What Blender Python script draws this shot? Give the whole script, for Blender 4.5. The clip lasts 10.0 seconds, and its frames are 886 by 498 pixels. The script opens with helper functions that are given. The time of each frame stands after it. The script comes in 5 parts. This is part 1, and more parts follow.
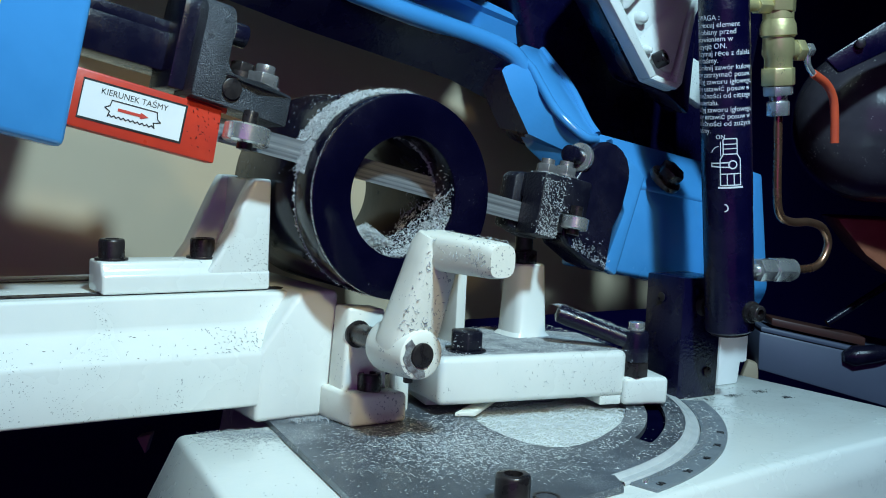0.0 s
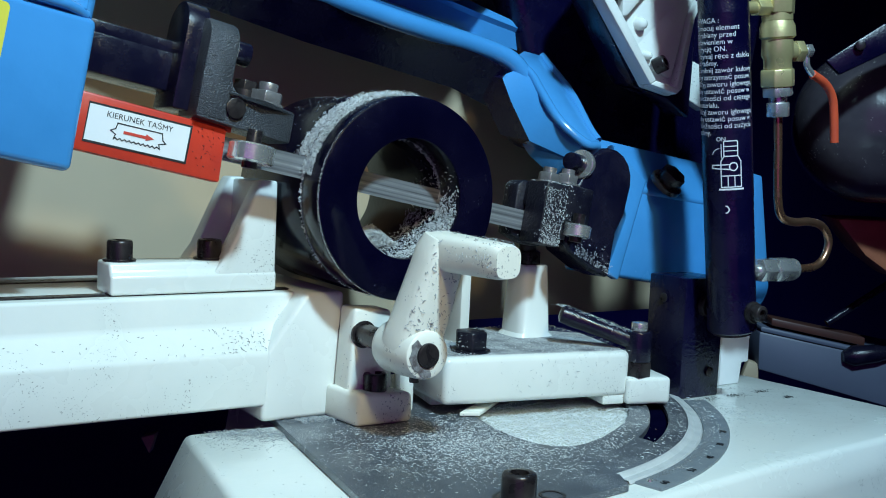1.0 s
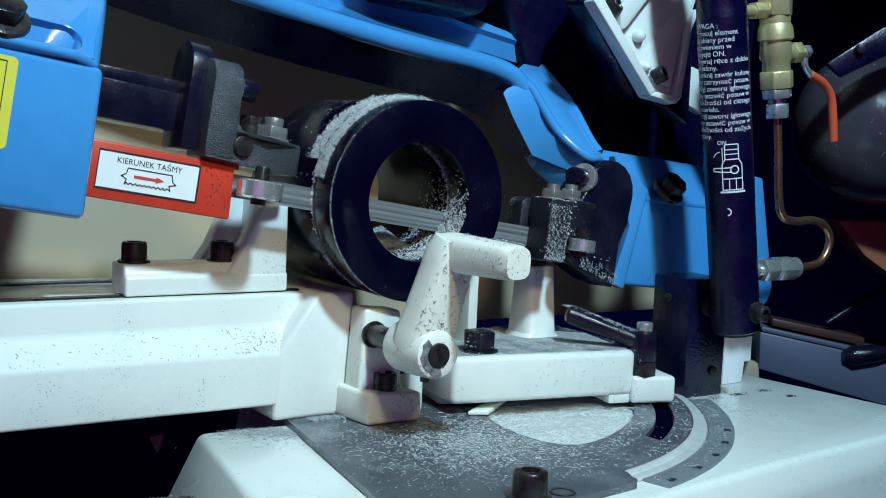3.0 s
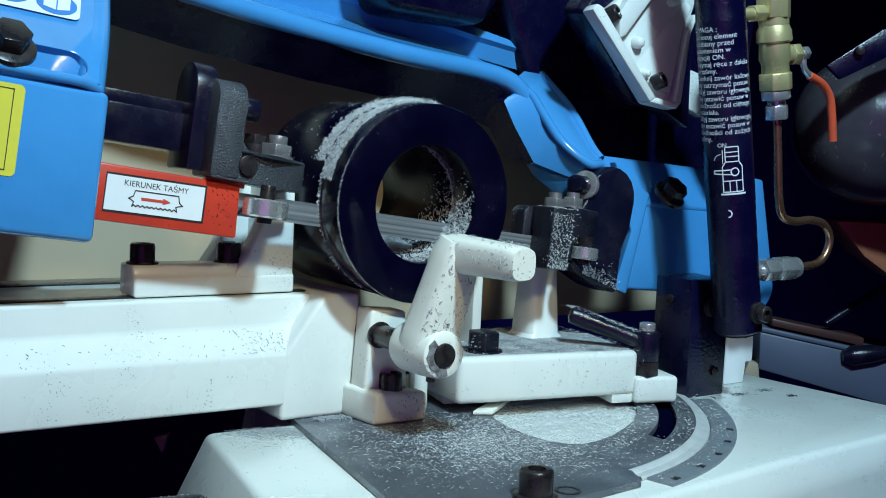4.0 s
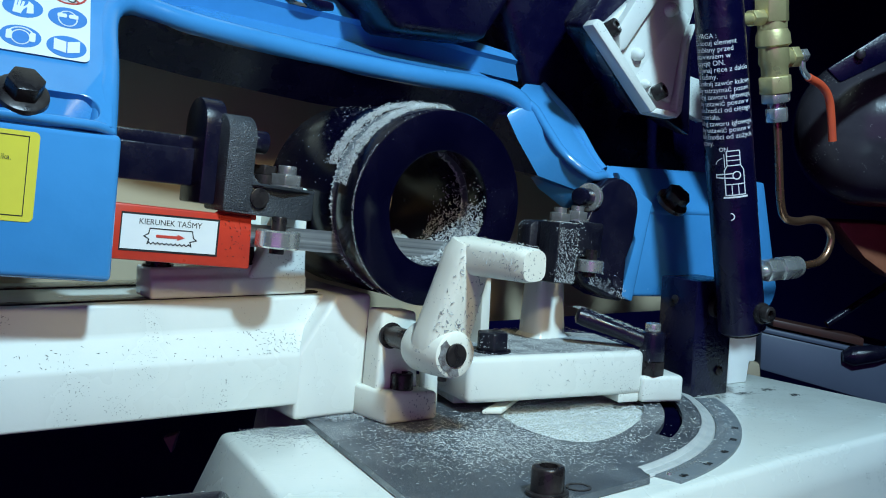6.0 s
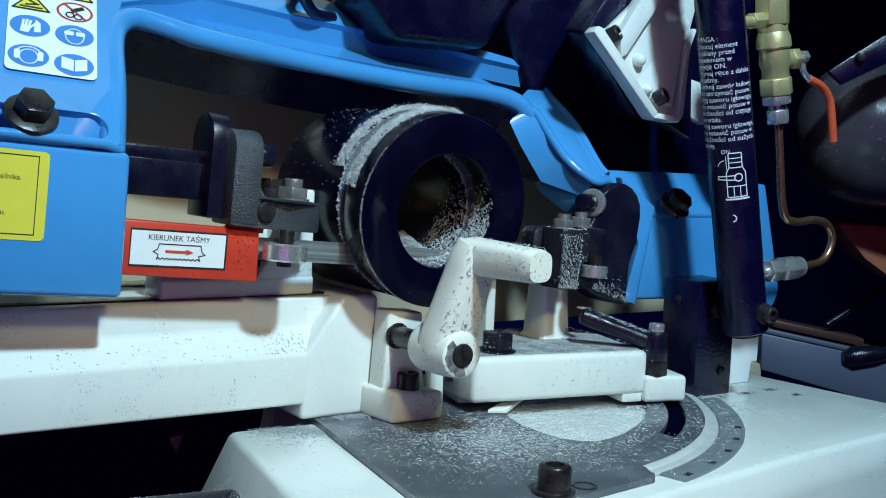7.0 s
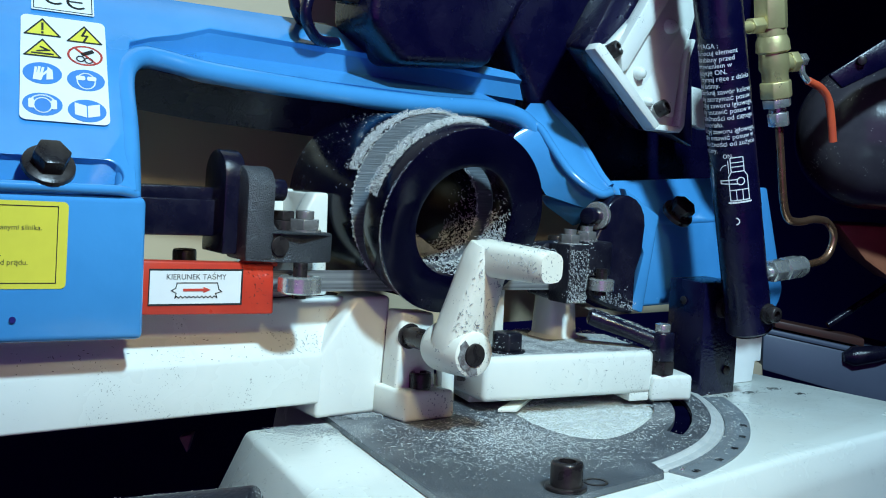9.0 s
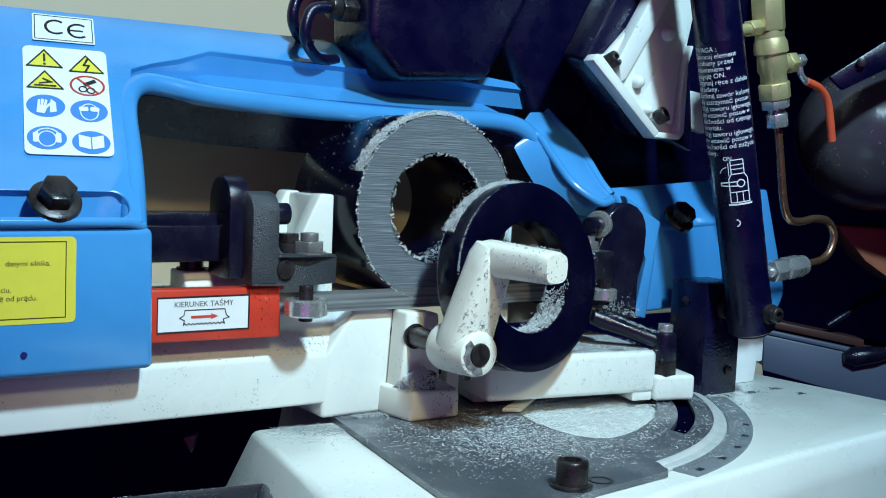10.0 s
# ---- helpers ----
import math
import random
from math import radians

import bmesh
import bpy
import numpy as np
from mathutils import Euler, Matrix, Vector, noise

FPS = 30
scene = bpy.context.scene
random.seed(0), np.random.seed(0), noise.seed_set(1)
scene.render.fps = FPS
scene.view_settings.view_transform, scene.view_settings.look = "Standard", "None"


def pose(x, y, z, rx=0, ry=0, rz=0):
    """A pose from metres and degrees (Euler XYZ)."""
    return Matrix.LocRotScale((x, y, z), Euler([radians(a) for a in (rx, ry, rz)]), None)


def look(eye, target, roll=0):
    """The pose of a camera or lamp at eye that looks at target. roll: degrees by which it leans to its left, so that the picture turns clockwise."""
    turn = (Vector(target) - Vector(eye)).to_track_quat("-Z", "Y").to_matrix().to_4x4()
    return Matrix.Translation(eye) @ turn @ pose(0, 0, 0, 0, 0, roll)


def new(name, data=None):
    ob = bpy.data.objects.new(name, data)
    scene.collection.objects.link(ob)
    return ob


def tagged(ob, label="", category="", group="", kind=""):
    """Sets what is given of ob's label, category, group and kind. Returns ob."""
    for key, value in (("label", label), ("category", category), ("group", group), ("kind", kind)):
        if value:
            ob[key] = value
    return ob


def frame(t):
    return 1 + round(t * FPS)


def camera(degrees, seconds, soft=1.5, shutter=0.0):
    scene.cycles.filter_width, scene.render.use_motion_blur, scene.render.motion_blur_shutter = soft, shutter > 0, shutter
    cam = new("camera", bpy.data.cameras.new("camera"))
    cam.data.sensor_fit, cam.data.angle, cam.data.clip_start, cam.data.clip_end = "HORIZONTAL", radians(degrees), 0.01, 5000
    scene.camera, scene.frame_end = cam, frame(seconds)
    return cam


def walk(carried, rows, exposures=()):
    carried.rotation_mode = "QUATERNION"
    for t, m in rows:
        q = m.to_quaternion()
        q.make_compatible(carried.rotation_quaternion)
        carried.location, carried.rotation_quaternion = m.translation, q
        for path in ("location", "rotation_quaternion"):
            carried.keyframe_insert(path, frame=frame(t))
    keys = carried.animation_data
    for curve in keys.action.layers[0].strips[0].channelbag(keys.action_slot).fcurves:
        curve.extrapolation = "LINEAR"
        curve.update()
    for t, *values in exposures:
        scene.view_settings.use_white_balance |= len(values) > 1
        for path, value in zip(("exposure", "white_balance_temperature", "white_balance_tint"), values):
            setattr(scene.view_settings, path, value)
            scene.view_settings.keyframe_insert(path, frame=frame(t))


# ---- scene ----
# The camera: a slow slide to the left and back past a metal band saw.
cam = camera(43.17, 10.0, soft=1.0, shutter=0.4)
PATH = [
    (0, (-0.32168, -0.55321, 0.16698), (0.06951, 0.02349, 0.10072), 2.711),
    (0.5, (-0.32495, -0.55408, 0.16729), (0.06686, 0.02219, 0.10104), 2.718),
    (1, (-0.32832, -0.55509, 0.16781), (0.06409, 0.02079, 0.10168), 2.704),
    (1.5, (-0.33107, -0.55592, 0.16800), (0.06181, 0.01965, 0.10201), 2.692),
    (2, (-0.33424, -0.55691, 0.16810), (0.05905, 0.01841, 0.10230), 2.685),
    (2.5, (-0.33695, -0.55777, 0.16830), (0.05671, 0.01731, 0.10264), 2.680),
    (4, (-0.34720, -0.56152, 0.16925), (0.04811, 0.01252, 0.10433), 2.637),
    (4.5, (-0.35100, -0.56300, 0.16949), (0.04481, 0.01074, 0.10499), 2.614),
    (5, (-0.35429, -0.56426, 0.16964), (0.04191, 0.00925, 0.10551), 2.584),
    (5.5, (-0.35729, -0.56543, 0.16981), (0.03919, 0.00791, 0.10588), 2.566),
    (7, (-0.36784, -0.56890, 0.17054), (0.02986, 0.00367, 0.10734), 2.567),
    (7.5, (-0.37246, -0.57070, 0.17099), (0.02560, 0.00164, 0.10795), 2.560),
    (8, (-0.37631, -0.57244, 0.17143), (0.02217, -0.00037, 0.10862), 2.542),
    (8.5, (-0.37992, -0.57387, 0.17160), (0.01885, -0.00198, 0.10904), 2.521),
    (9, (-0.38271, -0.57471, 0.17150), (0.01644, -0.00303, 0.10937), 2.502),
    (9.5, (-0.38543, -0.57549, 0.17126), (0.01431, -0.00416, 0.10979), 2.472),
    (10, (-0.38948, -0.57685, 0.17070), (0.01071, -0.00572, 0.11020), 2.452),
]
walk(cam, [(t, look(eye, target, roll)) for t, eye, target, roll in PATH], [(0, -0.06), (8.0, -0.08), (9.0, 0.10), (10, 0.10)])

# ---- light ----
world = bpy.data.worlds.new("world")
scene.world = world
world.use_nodes = True
world.node_tree.nodes["Background"].inputs[0].default_value = (0.06, 0.06, 0.5, 1)
world.node_tree.nodes["Background"].inputs[1].default_value = 0.02


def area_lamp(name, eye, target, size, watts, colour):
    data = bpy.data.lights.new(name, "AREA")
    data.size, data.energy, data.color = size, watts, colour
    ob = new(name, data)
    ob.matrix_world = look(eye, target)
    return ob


def spot_lamp(name, eye, target, radius, watts, colour, degrees):
    data = bpy.data.lights.new(name, "SPOT")
    data.shadow_soft_size, data.energy, data.color, data.spot_size, data.spot_blend = radius, watts, colour, radians(degrees), 1.0
    ob = new(name, data)
    ob.matrix_world = look(eye, target)
    return ob


spot_lamp("work_lamp", (-0.10, -0.87, 1.10), (0.06, 0.12, 0.26), 0.05, 88, (0.61, 0.97, 1.17), 98)
# added warm fill, unseen: creams the whites round the crank
spot_lamp("warm_fill", (-0.22, -1.00, 0.74), (0.0, -0.03, 0.06), 0.06, 17, (1.0, 0.90, 0.48), 32)
# added violet fill, unseen: tints and lifts the shadows
area_lamp("shadow_fill", (-1.0, -1.5, 0.42), (0.1, 0.2, 0.1), 1.60, 2.9, (0.68, 0.12, 0.92))


# ---- materials ----
def nodes_of(name):
    m = bpy.data.materials.new(name)
    m.use_nodes = True
    t = m.node_tree
    return m, t, t.nodes["Principled BSDF"]


def noise_node(t, scale, detail=4.0, rough=0.55):
    co = t.nodes.new("ShaderNodeTexCoord")
    n = t.nodes.new("ShaderNodeTexNoise")
    n.inputs["Scale"].default_value, n.inputs["Detail"].default_value, n.inputs["Roughness"].default_value = scale, detail, rough
    t.links.new(co.outputs["Object"], n.inputs["Vector"])
    return n


def ramp(t, src, stops):
    r = t.nodes.new("ShaderNodeValToRGB")
    els = r.color_ramp.elements
    for i, (p, c) in enumerate(stops):
        e = els[i] if i < 2 else els.new(p)
        e.position, e.color = p, (*c, 1) if len(c) == 3 else c
    t.links.new(src, r.inputs[0])
    return r


def mix(t, fac, a, b):
    m = t.nodes.new("ShaderNodeMix")
    m.data_type = "RGBA"
    t.links.new(fac, m.inputs[0])
    for sock, v in ((m.inputs[6], a), (m.inputs[7], b)):
        if isinstance(v, tuple):
            sock.default_value = (*v, 1)
        else:
            t.links.new(v, sock)
    return m.outputs[2]


def surface(name, base, second, scale, rough, metal=0.0, shine=0.5, bump=0.0, bump_scale=300, rough_var=0.12, coat=0.0, specks=None, speck_scale=900, speck_level=0.72):
    """Base colour broken by a second at a large scale, fine relief, uneven gloss and, where given, small specks."""
    m, t, b = nodes_of(name)
    big = noise_node(t, scale)
    col = ramp(t, big.outputs[0], [(0.38, base), (0.72, second)]).outputs[0]
    fine = noise_node(t, bump_scale, 3)
    if specks:
        sp = noise_node(t, speck_scale, 2, 0.6)
        patch = noise_node(t, 28, 3)
        add = t.nodes.new("ShaderNodeMath")
        add.operation = "MULTIPLY"
        t.links.new(sp.outputs[0], add.inputs[0])
        t.links.new(ramp(t, patch.outputs[0], [(0.35, (0.75,) * 3), (0.65, (1.12,) * 3)]).outputs[0], add.inputs[1])
        mask = ramp(t, add.outputs[0], [(speck_level, (0,) * 3), (speck_level + 0.03, (1,) * 3)])
        col = mix(t, mask.outputs[0], col, specks)
    t.links.new(col, b.inputs["Base Color"])
    rr = ramp(t, big.outputs[0], [(0.3, (max(rough - rough_var, 0.04),) * 3), (0.75, (min(rough + rough_var, 1),) * 3)])
    t.links.new(rr.outputs[0], b.inputs["Roughness"])
    b.inputs["Metallic"].default_value = metal
    b.inputs["Specular IOR Level"].default_value = shine
    b.inputs["Coat Weight"].default_value = coat
    b.inputs["Coat Roughness"].default_value = 0.12
    if bump:
        bn = t.nodes.new("ShaderNodeBump")
        bn.inputs["Strength"].default_value, bn.inputs["Distance"].default_value = bump, 0.001
        t.links.new(fine.outputs[0], bn.inputs["Height"])
        t.links.new(bn.outputs[0], b.inputs["Normal"])
    return m


WHITE = surface("white_enamel", (0.78, 0.80, 0.76), (0.70, 0.74, 0.71), 14, 0.24, bump=0.10, bump_scale=120, specks=(0.25, 0.26, 0.26), speck_scale=950, speck_level=0.715)
WHITE_DUSTY = surface("white_enamel_dusty", (0.72, 0.74, 0.70), (0.42, 0.45, 0.44), 30, 0.5, bump=0.25, bump_scale=500, specks=(0.18, 0.19, 0.19), speck_scale=700, speck_level=0.60)
DUST = surface("grey_saw_dust", (0.44, 0.46, 0.47), (0.17, 0.18, 0.20), 55, 0.8, bump=0.6, bump_scale=900, specks=(0.12, 0.12, 0.13), speck_scale=1100, speck_level=0.58)
CREAM = surface("white_enamel_worn", (0.82, 0.82, 0.74), (0.76, 0.77, 0.70), 40, 0.38, bump=0.15, bump_scale=260, specks=(0.35, 0.36, 0.36), speck_scale=520, speck_level=0.66)
BLUE = surface("blue_enamel", (0.060, 0.29, 0.64), (0.046, 0.25, 0.57), 22, 0.20, bump=0.22, bump_scale=90, coat=0.4)
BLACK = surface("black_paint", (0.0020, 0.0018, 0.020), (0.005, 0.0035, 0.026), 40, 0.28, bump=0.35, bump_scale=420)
BLACK_DUSTY = surface("black_paint_dusty", (0.004, 0.004, 0.012), (0.010, 0.010, 0.018), 60, 0.42, bump=0.5, bump_scale=520, specks=(0.42, 0.44, 0.46), speck_scale=620, speck_level=0.62)
CAST = surface("grey_cast_iron", (0.065, 0.072, 0.085), (0.030, 0.034, 0.044), 50, 0.36, metal=0.3, bump=0.95, bump_scale=1000)
CAST_DARK = surface("dark_cast_iron", (0.005, 0.005, 0.017), (0.012, 0.011, 0.024), 60, 0.22, metal=0.0, shine=0.4, bump=0.22, bump_scale=900)
STEEL = surface("bright_steel", (0.70, 0.71, 0.70), (0.52, 0.53, 0.53), 60, 0.26, metal=0.78, bump=0.05, bump_scale=800)
BOLT = surface("black_oxide_steel", (0.020, 0.017, 0.020), (0.050, 0.042, 0.042), 120, 0.32, metal=0.4, bump=0.15, bump_scale=700)
NUT = surface("worn_steel", (0.30, 0.30, 0.31), (0.18, 0.18, 0.18), 90, 0.35, metal=0.6, bump=0.2, bump_scale=700)
PLATE = surface("machined_plate", (0.16, 0.18, 0.21), (0.10, 0.11, 0.135), 16, 0.42, metal=0.6, bump=0.15, bump_scale=700, specks=(0.50, 0.52, 0.54), speck_scale=1500, speck_level=0.60)
SCALE = surface("scale_steel", (0.25, 0.28, 0.31), (0.17, 0.20, 0.23), 40, 0.5, metal=0.3, bump=0.2, bump_scale=900, specks=(0.55, 0.57, 0.58), speck_scale=1300, speck_level=0.66)
RIM = surface("rim_steel", (0.66, 0.68, 0.68), (0.50, 0.53, 0.54), 60, 0.45, metal=0.2, bump=0.2, bump_scale=900)
RED = surface("red_paint", (0.62, 0.05, 0.025), (0.50, 0.035, 0.02), 50, 0.35, bump=0.1, bump_scale=260)
BRASS = surface("brass", (0.70, 0.60, 0.30), (0.58, 0.49, 0.24), 70, 0.38, metal=0.6, bump=0.12, bump_scale=420)
COPPER = surface("copper", (0.52, 0.27, 0.16), (0.36, 0.20, 0.13), 70, 0.30, metal=0.9, bump=0.08, bump_scale=420)
RED_GRIP = surface("red_vinyl", (0.72, 0.10, 0.04), (0.62, 0.08, 0.035), 80, 0.4)
PAPER = surface("label_white", (0.80, 0.82, 0.82), (0.76, 0.78, 0.79), 60, 0.4)
INK = surface("label_ink", (0.012, 0.012, 0.014), (0.018, 0.018, 0.02), 60, 0.5)
# near-black without shine: the shade of deep slots put into the colour
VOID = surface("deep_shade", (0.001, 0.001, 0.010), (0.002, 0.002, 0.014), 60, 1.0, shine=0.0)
INK_WHITE = surface("label_print_white", (0.80, 0.82, 0.84), (0.74, 0.76, 0.78), 60, 0.5)
INK_RED = surface("label_ink_red", (0.60, 0.06, 0.04), (0.5, 0.05, 0.04), 60, 0.5)
INK_BLUE = surface("label_ink_blue", (0.05, 0.22, 0.58), (0.05, 0.20, 0.52), 60, 0.5)
YELLOW = surface("label_yellow", (0.78, 0.68, 0.07), (0.74, 0.64, 0.06), 60, 0.4)
PIPE_BLACK = surface("black_steel_pipe", (0.0012, 0.0012, 0.010), (0.003, 0.0025, 0.014), 30, 0.22, metal=0.0, shine=0.28, bump=0.12, bump_scale=160, specks=(0.30, 0.32, 0.34), speck_scale=620, speck_level=0.77)
CHIP = surface("plastic_chips", (0.62, 0.65, 0.66), (0.40, 0.43, 0.45), 200, 0.55)
BARE = surface("bare_chipped_metal", (0.30, 0.31, 0.32), (0.07, 0.045, 0.05), 260, 0.5, metal=0.3, bump=0.8, bump_scale=1100)
HAIR = surface("grey_plastic_hairs", (0.40, 0.43, 0.45), (0.24, 0.26, 0.28), 200, 0.6)
CUT = surface("sawn_face", (0.20, 0.215, 0.23), (0.14, 0.15, 0.165), 40, 0.62, bump=0.4, bump_scale=900)


def sawn(name, turn, scale, tones, metal=0.0, rough=0.62, relief=0.6, stain=(0.10, 0.11, 0.125)):
    """Fine straight marks left by the saw, or streaks painted for sheen."""
    m, t, b = nodes_of(name)
    co = t.nodes.new("ShaderNodeTexCoord")
    mp = t.nodes.new("ShaderNodeMapping")
    mp.inputs["Rotation"].default_value = (0, radians(turn), 0)
    mp.inputs["Scale"].default_value = scale
    t.links.new(co.outputs["Object"], mp.inputs["Vector"])
    n = t.nodes.new("ShaderNodeTexNoise")
    n.inputs["Scale"].default_value, n.inputs["Detail"].default_value = 1.0, 3
    t.links.new(mp.outputs[0], n.inputs["Vector"])
    streak = ramp(t, n.outputs[0], [(0.35, tones[0]), (0.58, tones[1]), (0.78, tones[2])])
    big = noise_node(t, 45, 5)
    col = mix(t, ramp(t, big.outputs[0], [(0.45, (0,) * 3), (0.7, (0.6,) * 3)]).outputs[0], streak.outputs[0], stain)
    t.links.new(col, b.inputs["Base Color"])
    b.inputs["Roughness"].default_value, b.inputs["Metallic"].default_value = rough, metal
    bn = t.nodes.new("ShaderNodeBump")
    bn.inputs["Strength"].default_value, bn.inputs["Distance"].default_value = relief, 0.001
    t.links.new(n.outputs[0], bn.inputs["Height"])
    t.links.new(bn.outputs[0], b.inputs["Normal"])
    return m


SAWN = sawn("sawn_plastic_face", 13, (38, 40, 1300), ((0.085, 0.105, 0.13), (0.13, 0.155, 0.18), (0.22, 0.25, 0.28)))
# lengthwise light and dark streaks put the band's sheen into its colour
BLADE = sawn("saw_band_steel", 0, (3, 40, 520), ((0.16, 0.17, 0.19), (0.40, 0.42, 0.44), (0.66, 0.68, 0.70)), 0.6, 0.36, 0.15, (0.30, 0.32, 0.35))
WALL = surface("plywood_panel", (0.58, 0.47, 0.33), (0.49, 0.38, 0.26), 3, 0.6, bump=0.1, bump_scale=60)
# navy base colour stands in for the bluish tone of unlit space
DARK = surface("shade_navy", (0.008, 0.006, 0.12), (0.012, 0.008, 0.15), 5, 0.5)
MOTOR = surface("dusty_dark_paint", (0.045, 0.040, 0.052), (0.085, 0.074, 0.088), 16, 0.20, rough_var=0.05, bump=0.12, bump_scale=260, specks=(0.20, 0.19, 0.19), speck_scale=300, speck_level=0.66)
WOOD = surface("reddish_wood", (0.42, 0.15, 0.08), (0.30, 0.10, 0.05), 30, 0.5)
# the same wood with the dimness behind the machine put into its colour
WOOD_DIM = surface("dimmed_wood", (0.085, 0.034, 0.028), (0.055, 0.024, 0.022), 30, 0.5)
GREY = surface("grey_sheet", (0.11, 0.135, 0.20), (0.08, 0.10, 0.155), 6, 0.5)


# ---- shape helpers ----
def part(name, bm, material, parent=None, label="", smooth=38):
    """Links bm, which is in world metres, as one mesh object under parent."""
    base = parent
    off = Vector((0, 0, 0))
    while base is not None:
        off += base.location
        top = base
        base = base.parent
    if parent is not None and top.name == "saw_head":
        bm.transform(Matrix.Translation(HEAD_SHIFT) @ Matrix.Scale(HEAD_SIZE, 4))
    bmesh.ops.recalc_face_normals(bm, faces=bm.faces)
    bmesh.ops.translate(bm, vec=-off, verts=bm.verts)
    me = bpy.data.meshes.new(name)
    bm.to_mesh(me)
    bm.free()
    me.materials.append(material)
    if smooth:
        me.shade_smooth()
        me.set_sharp_from_angle(angle=radians(smooth))
    ob = new(name, me)
    if parent is not None:
        ob.parent = parent
    if label:
        tagged(ob, label)
    return ob


def thing(name, place, label, category, group="", kind=""):
    ob = new(name)
    ob.empty_display_size = 0.01
    ob.location = place
    return tagged(ob, label, category, group, kind)


def soften(bm, width, segments=2, angle=28):
    if width > 0:
        es = [e for e in bm.edges if len(e.link_faces) == 2 and e.calc_face_angle(0) > radians(angle)]
        if es:
            bmesh.ops.bevel(bm, geom=es, offset=width, offset_type="OFFSET", segments=segments, profile=0.5, affect="EDGES", clamp_overlap=True)
    return bm


def merge(*bms):
    out = bms[0]
    for b in bms[1:]:
        me = bpy.data.meshes.new("tmp")
        b.to_mesh(me)
        b.free()
        out.from_mesh(me)
        bpy.data.meshes.remove(me)
    return out


def prism(points, offset, bevel=0.0, segments=2):
    """A flat outline of 3D points pushed along offset."""
    bm = bmesh.new()
    a = [bm.verts.new(Vector(p)) for p in points]
    b = [bm.verts.new(Vector(p) + Vector(offset)) for p in points]
    bm.faces.new(a)
    bm.faces.new(b[::-1])
    for i in range(len(a)):
        j = (i + 1) % len(a)
        bm.faces.new((a[j], a[i], b[i], b[j]))
    bmesh.ops.recalc_face_normals(bm, faces=bm.faces)
    return soften(bm, bevel, segments)


def box(x0, x1, y0, y1, z0, z1, bevel=0.0, segments=2):
    return prism([(x0, y0, z0), (x1, y0, z0), (x1, y0, z1), (x0, y0, z1)], (0, y1 - y0, 0), bevel, segments)


def rod(p, q, r0, r1=None, n=28, bevel=0.0, hollow=0.0):
    """A round bar from p to q; hollow: the radius of a bore right through."""
    p, q = Vector(p), Vector(q)
    r1 = r0 if r1 is None else r1
    turn = (q - p).to_track_quat("Z", "Y").to_matrix()
    bm = bmesh.new()
    rings = []
    for c, r in ((p, r0), (q, r1)):
        rings.append([bm.verts.new(c + turn @ Vector((r * math.cos(2 * math.pi * i / n), r * math.sin(2 * math.pi * i / n), 0))) for i in range(n)])
    if hollow:
        for c in (p, q):
            rings.append([bm.verts.new(c + turn @ Vector((hollow * math.cos(2 * math.pi * i / n), hollow * math.sin(2 * math.pi * i / n), 0))) for i in range(n)])
    for i in range(n):
        j = (i + 1) % n
        bm.faces.new((rings[0][i], rings[0][j], rings[1][j], rings[1][i]))
        if hollow:
            bm.faces.new((rings[2][j], rings[2][i], rings[3][i], rings[3][j]))
            bm.faces.new((rings[0][j], rings[0][i], rings[2][i], rings[2][j]))
            bm.faces.new((rings[1][i], rings[1][j], rings[3][j], rings[3][i]))
    if not hollow:
        bm.faces.new(rings[0][::-1])
        bm.faces.new(rings[1])
    bmesh.ops.recalc_face_normals(bm, faces=bm.faces)
    return soften(bm, bevel, 2, 50)


def lathe(p, q, profile, n=32):
    """A turned shape on the axis from p to q; profile: (share of the way, radius)."""
    p, q = Vector(p), Vector(q)
    turn = (q - p).to_track_quat("Z", "Y").to_matrix()
    bm = bmesh.new()
    rings = []
    for s, r in profile:
        c = p + (q - p) * s
        rings.append([bm.verts.new(c + turn @ Vector((r * math.cos(2 * math.pi * i / n), r * math.sin(2 * math.pi * i / n), 0))) for i in range(n)])
    for a, b in zip(rings, rings[1:]):
        for i in range(n):
            j = (i + 1) % n
            bm.faces.new((a[i], a[j], b[j], b[i]))
    bm.faces.new(rings[0][::-1])
    bm.faces.new(rings[-1])
    return bm


def tube(points, r, n=14, closed_ends=True, samples=8):
    """A bent round tube through points (Catmull-Rom)."""
    pts = [Vector(p) for p in points]
    ext = [pts[0] * 2 - pts[1], *pts, pts[-1] * 2 - pts[-2]]
    line = []
    for i in range(1, len(ext) - 2):
        a, b, c, d = ext[i - 1:i + 3]
        for k in range(samples):
            s = k / samples
            line.append(0.5 * (2 * b + (c - a) * s + (2 * a - 5 * b + 4 * c - d) * s * s + (3 * b - a - 3 * c + d) * s ** 3))
    line.append(pts[-1])
    bm = bmesh.new()
    rings = []
    side = None
    for i, c in enumerate(line):
        d = (line[min(i + 1, len(line) - 1)] - line[max(i - 1, 0)]).normalized()
        side = d.orthogonal().normalized() if side is None else (side - d * side.dot(d)).normalized()
        up = d.cross(side)
        rings.append([bm.verts.new(c + r * (math.cos(2 * math.pi * k / n) * side + math.sin(2 * math.pi * k / n) * up)) for k in range(n)])
    for a, b in zip(rings, rings[1:]):
        for k in range(n):
            j = (k + 1) % n
            bm.faces.new((a[k], a[j], b[j], b[k]))
    bm.faces.new(rings[0][::-1])
    bm.faces.new(rings[-1])
    return bm


def hexagon(p, q, r, bevel=0.0006):
    return rod(p, q, r, n=6, bevel=bevel)


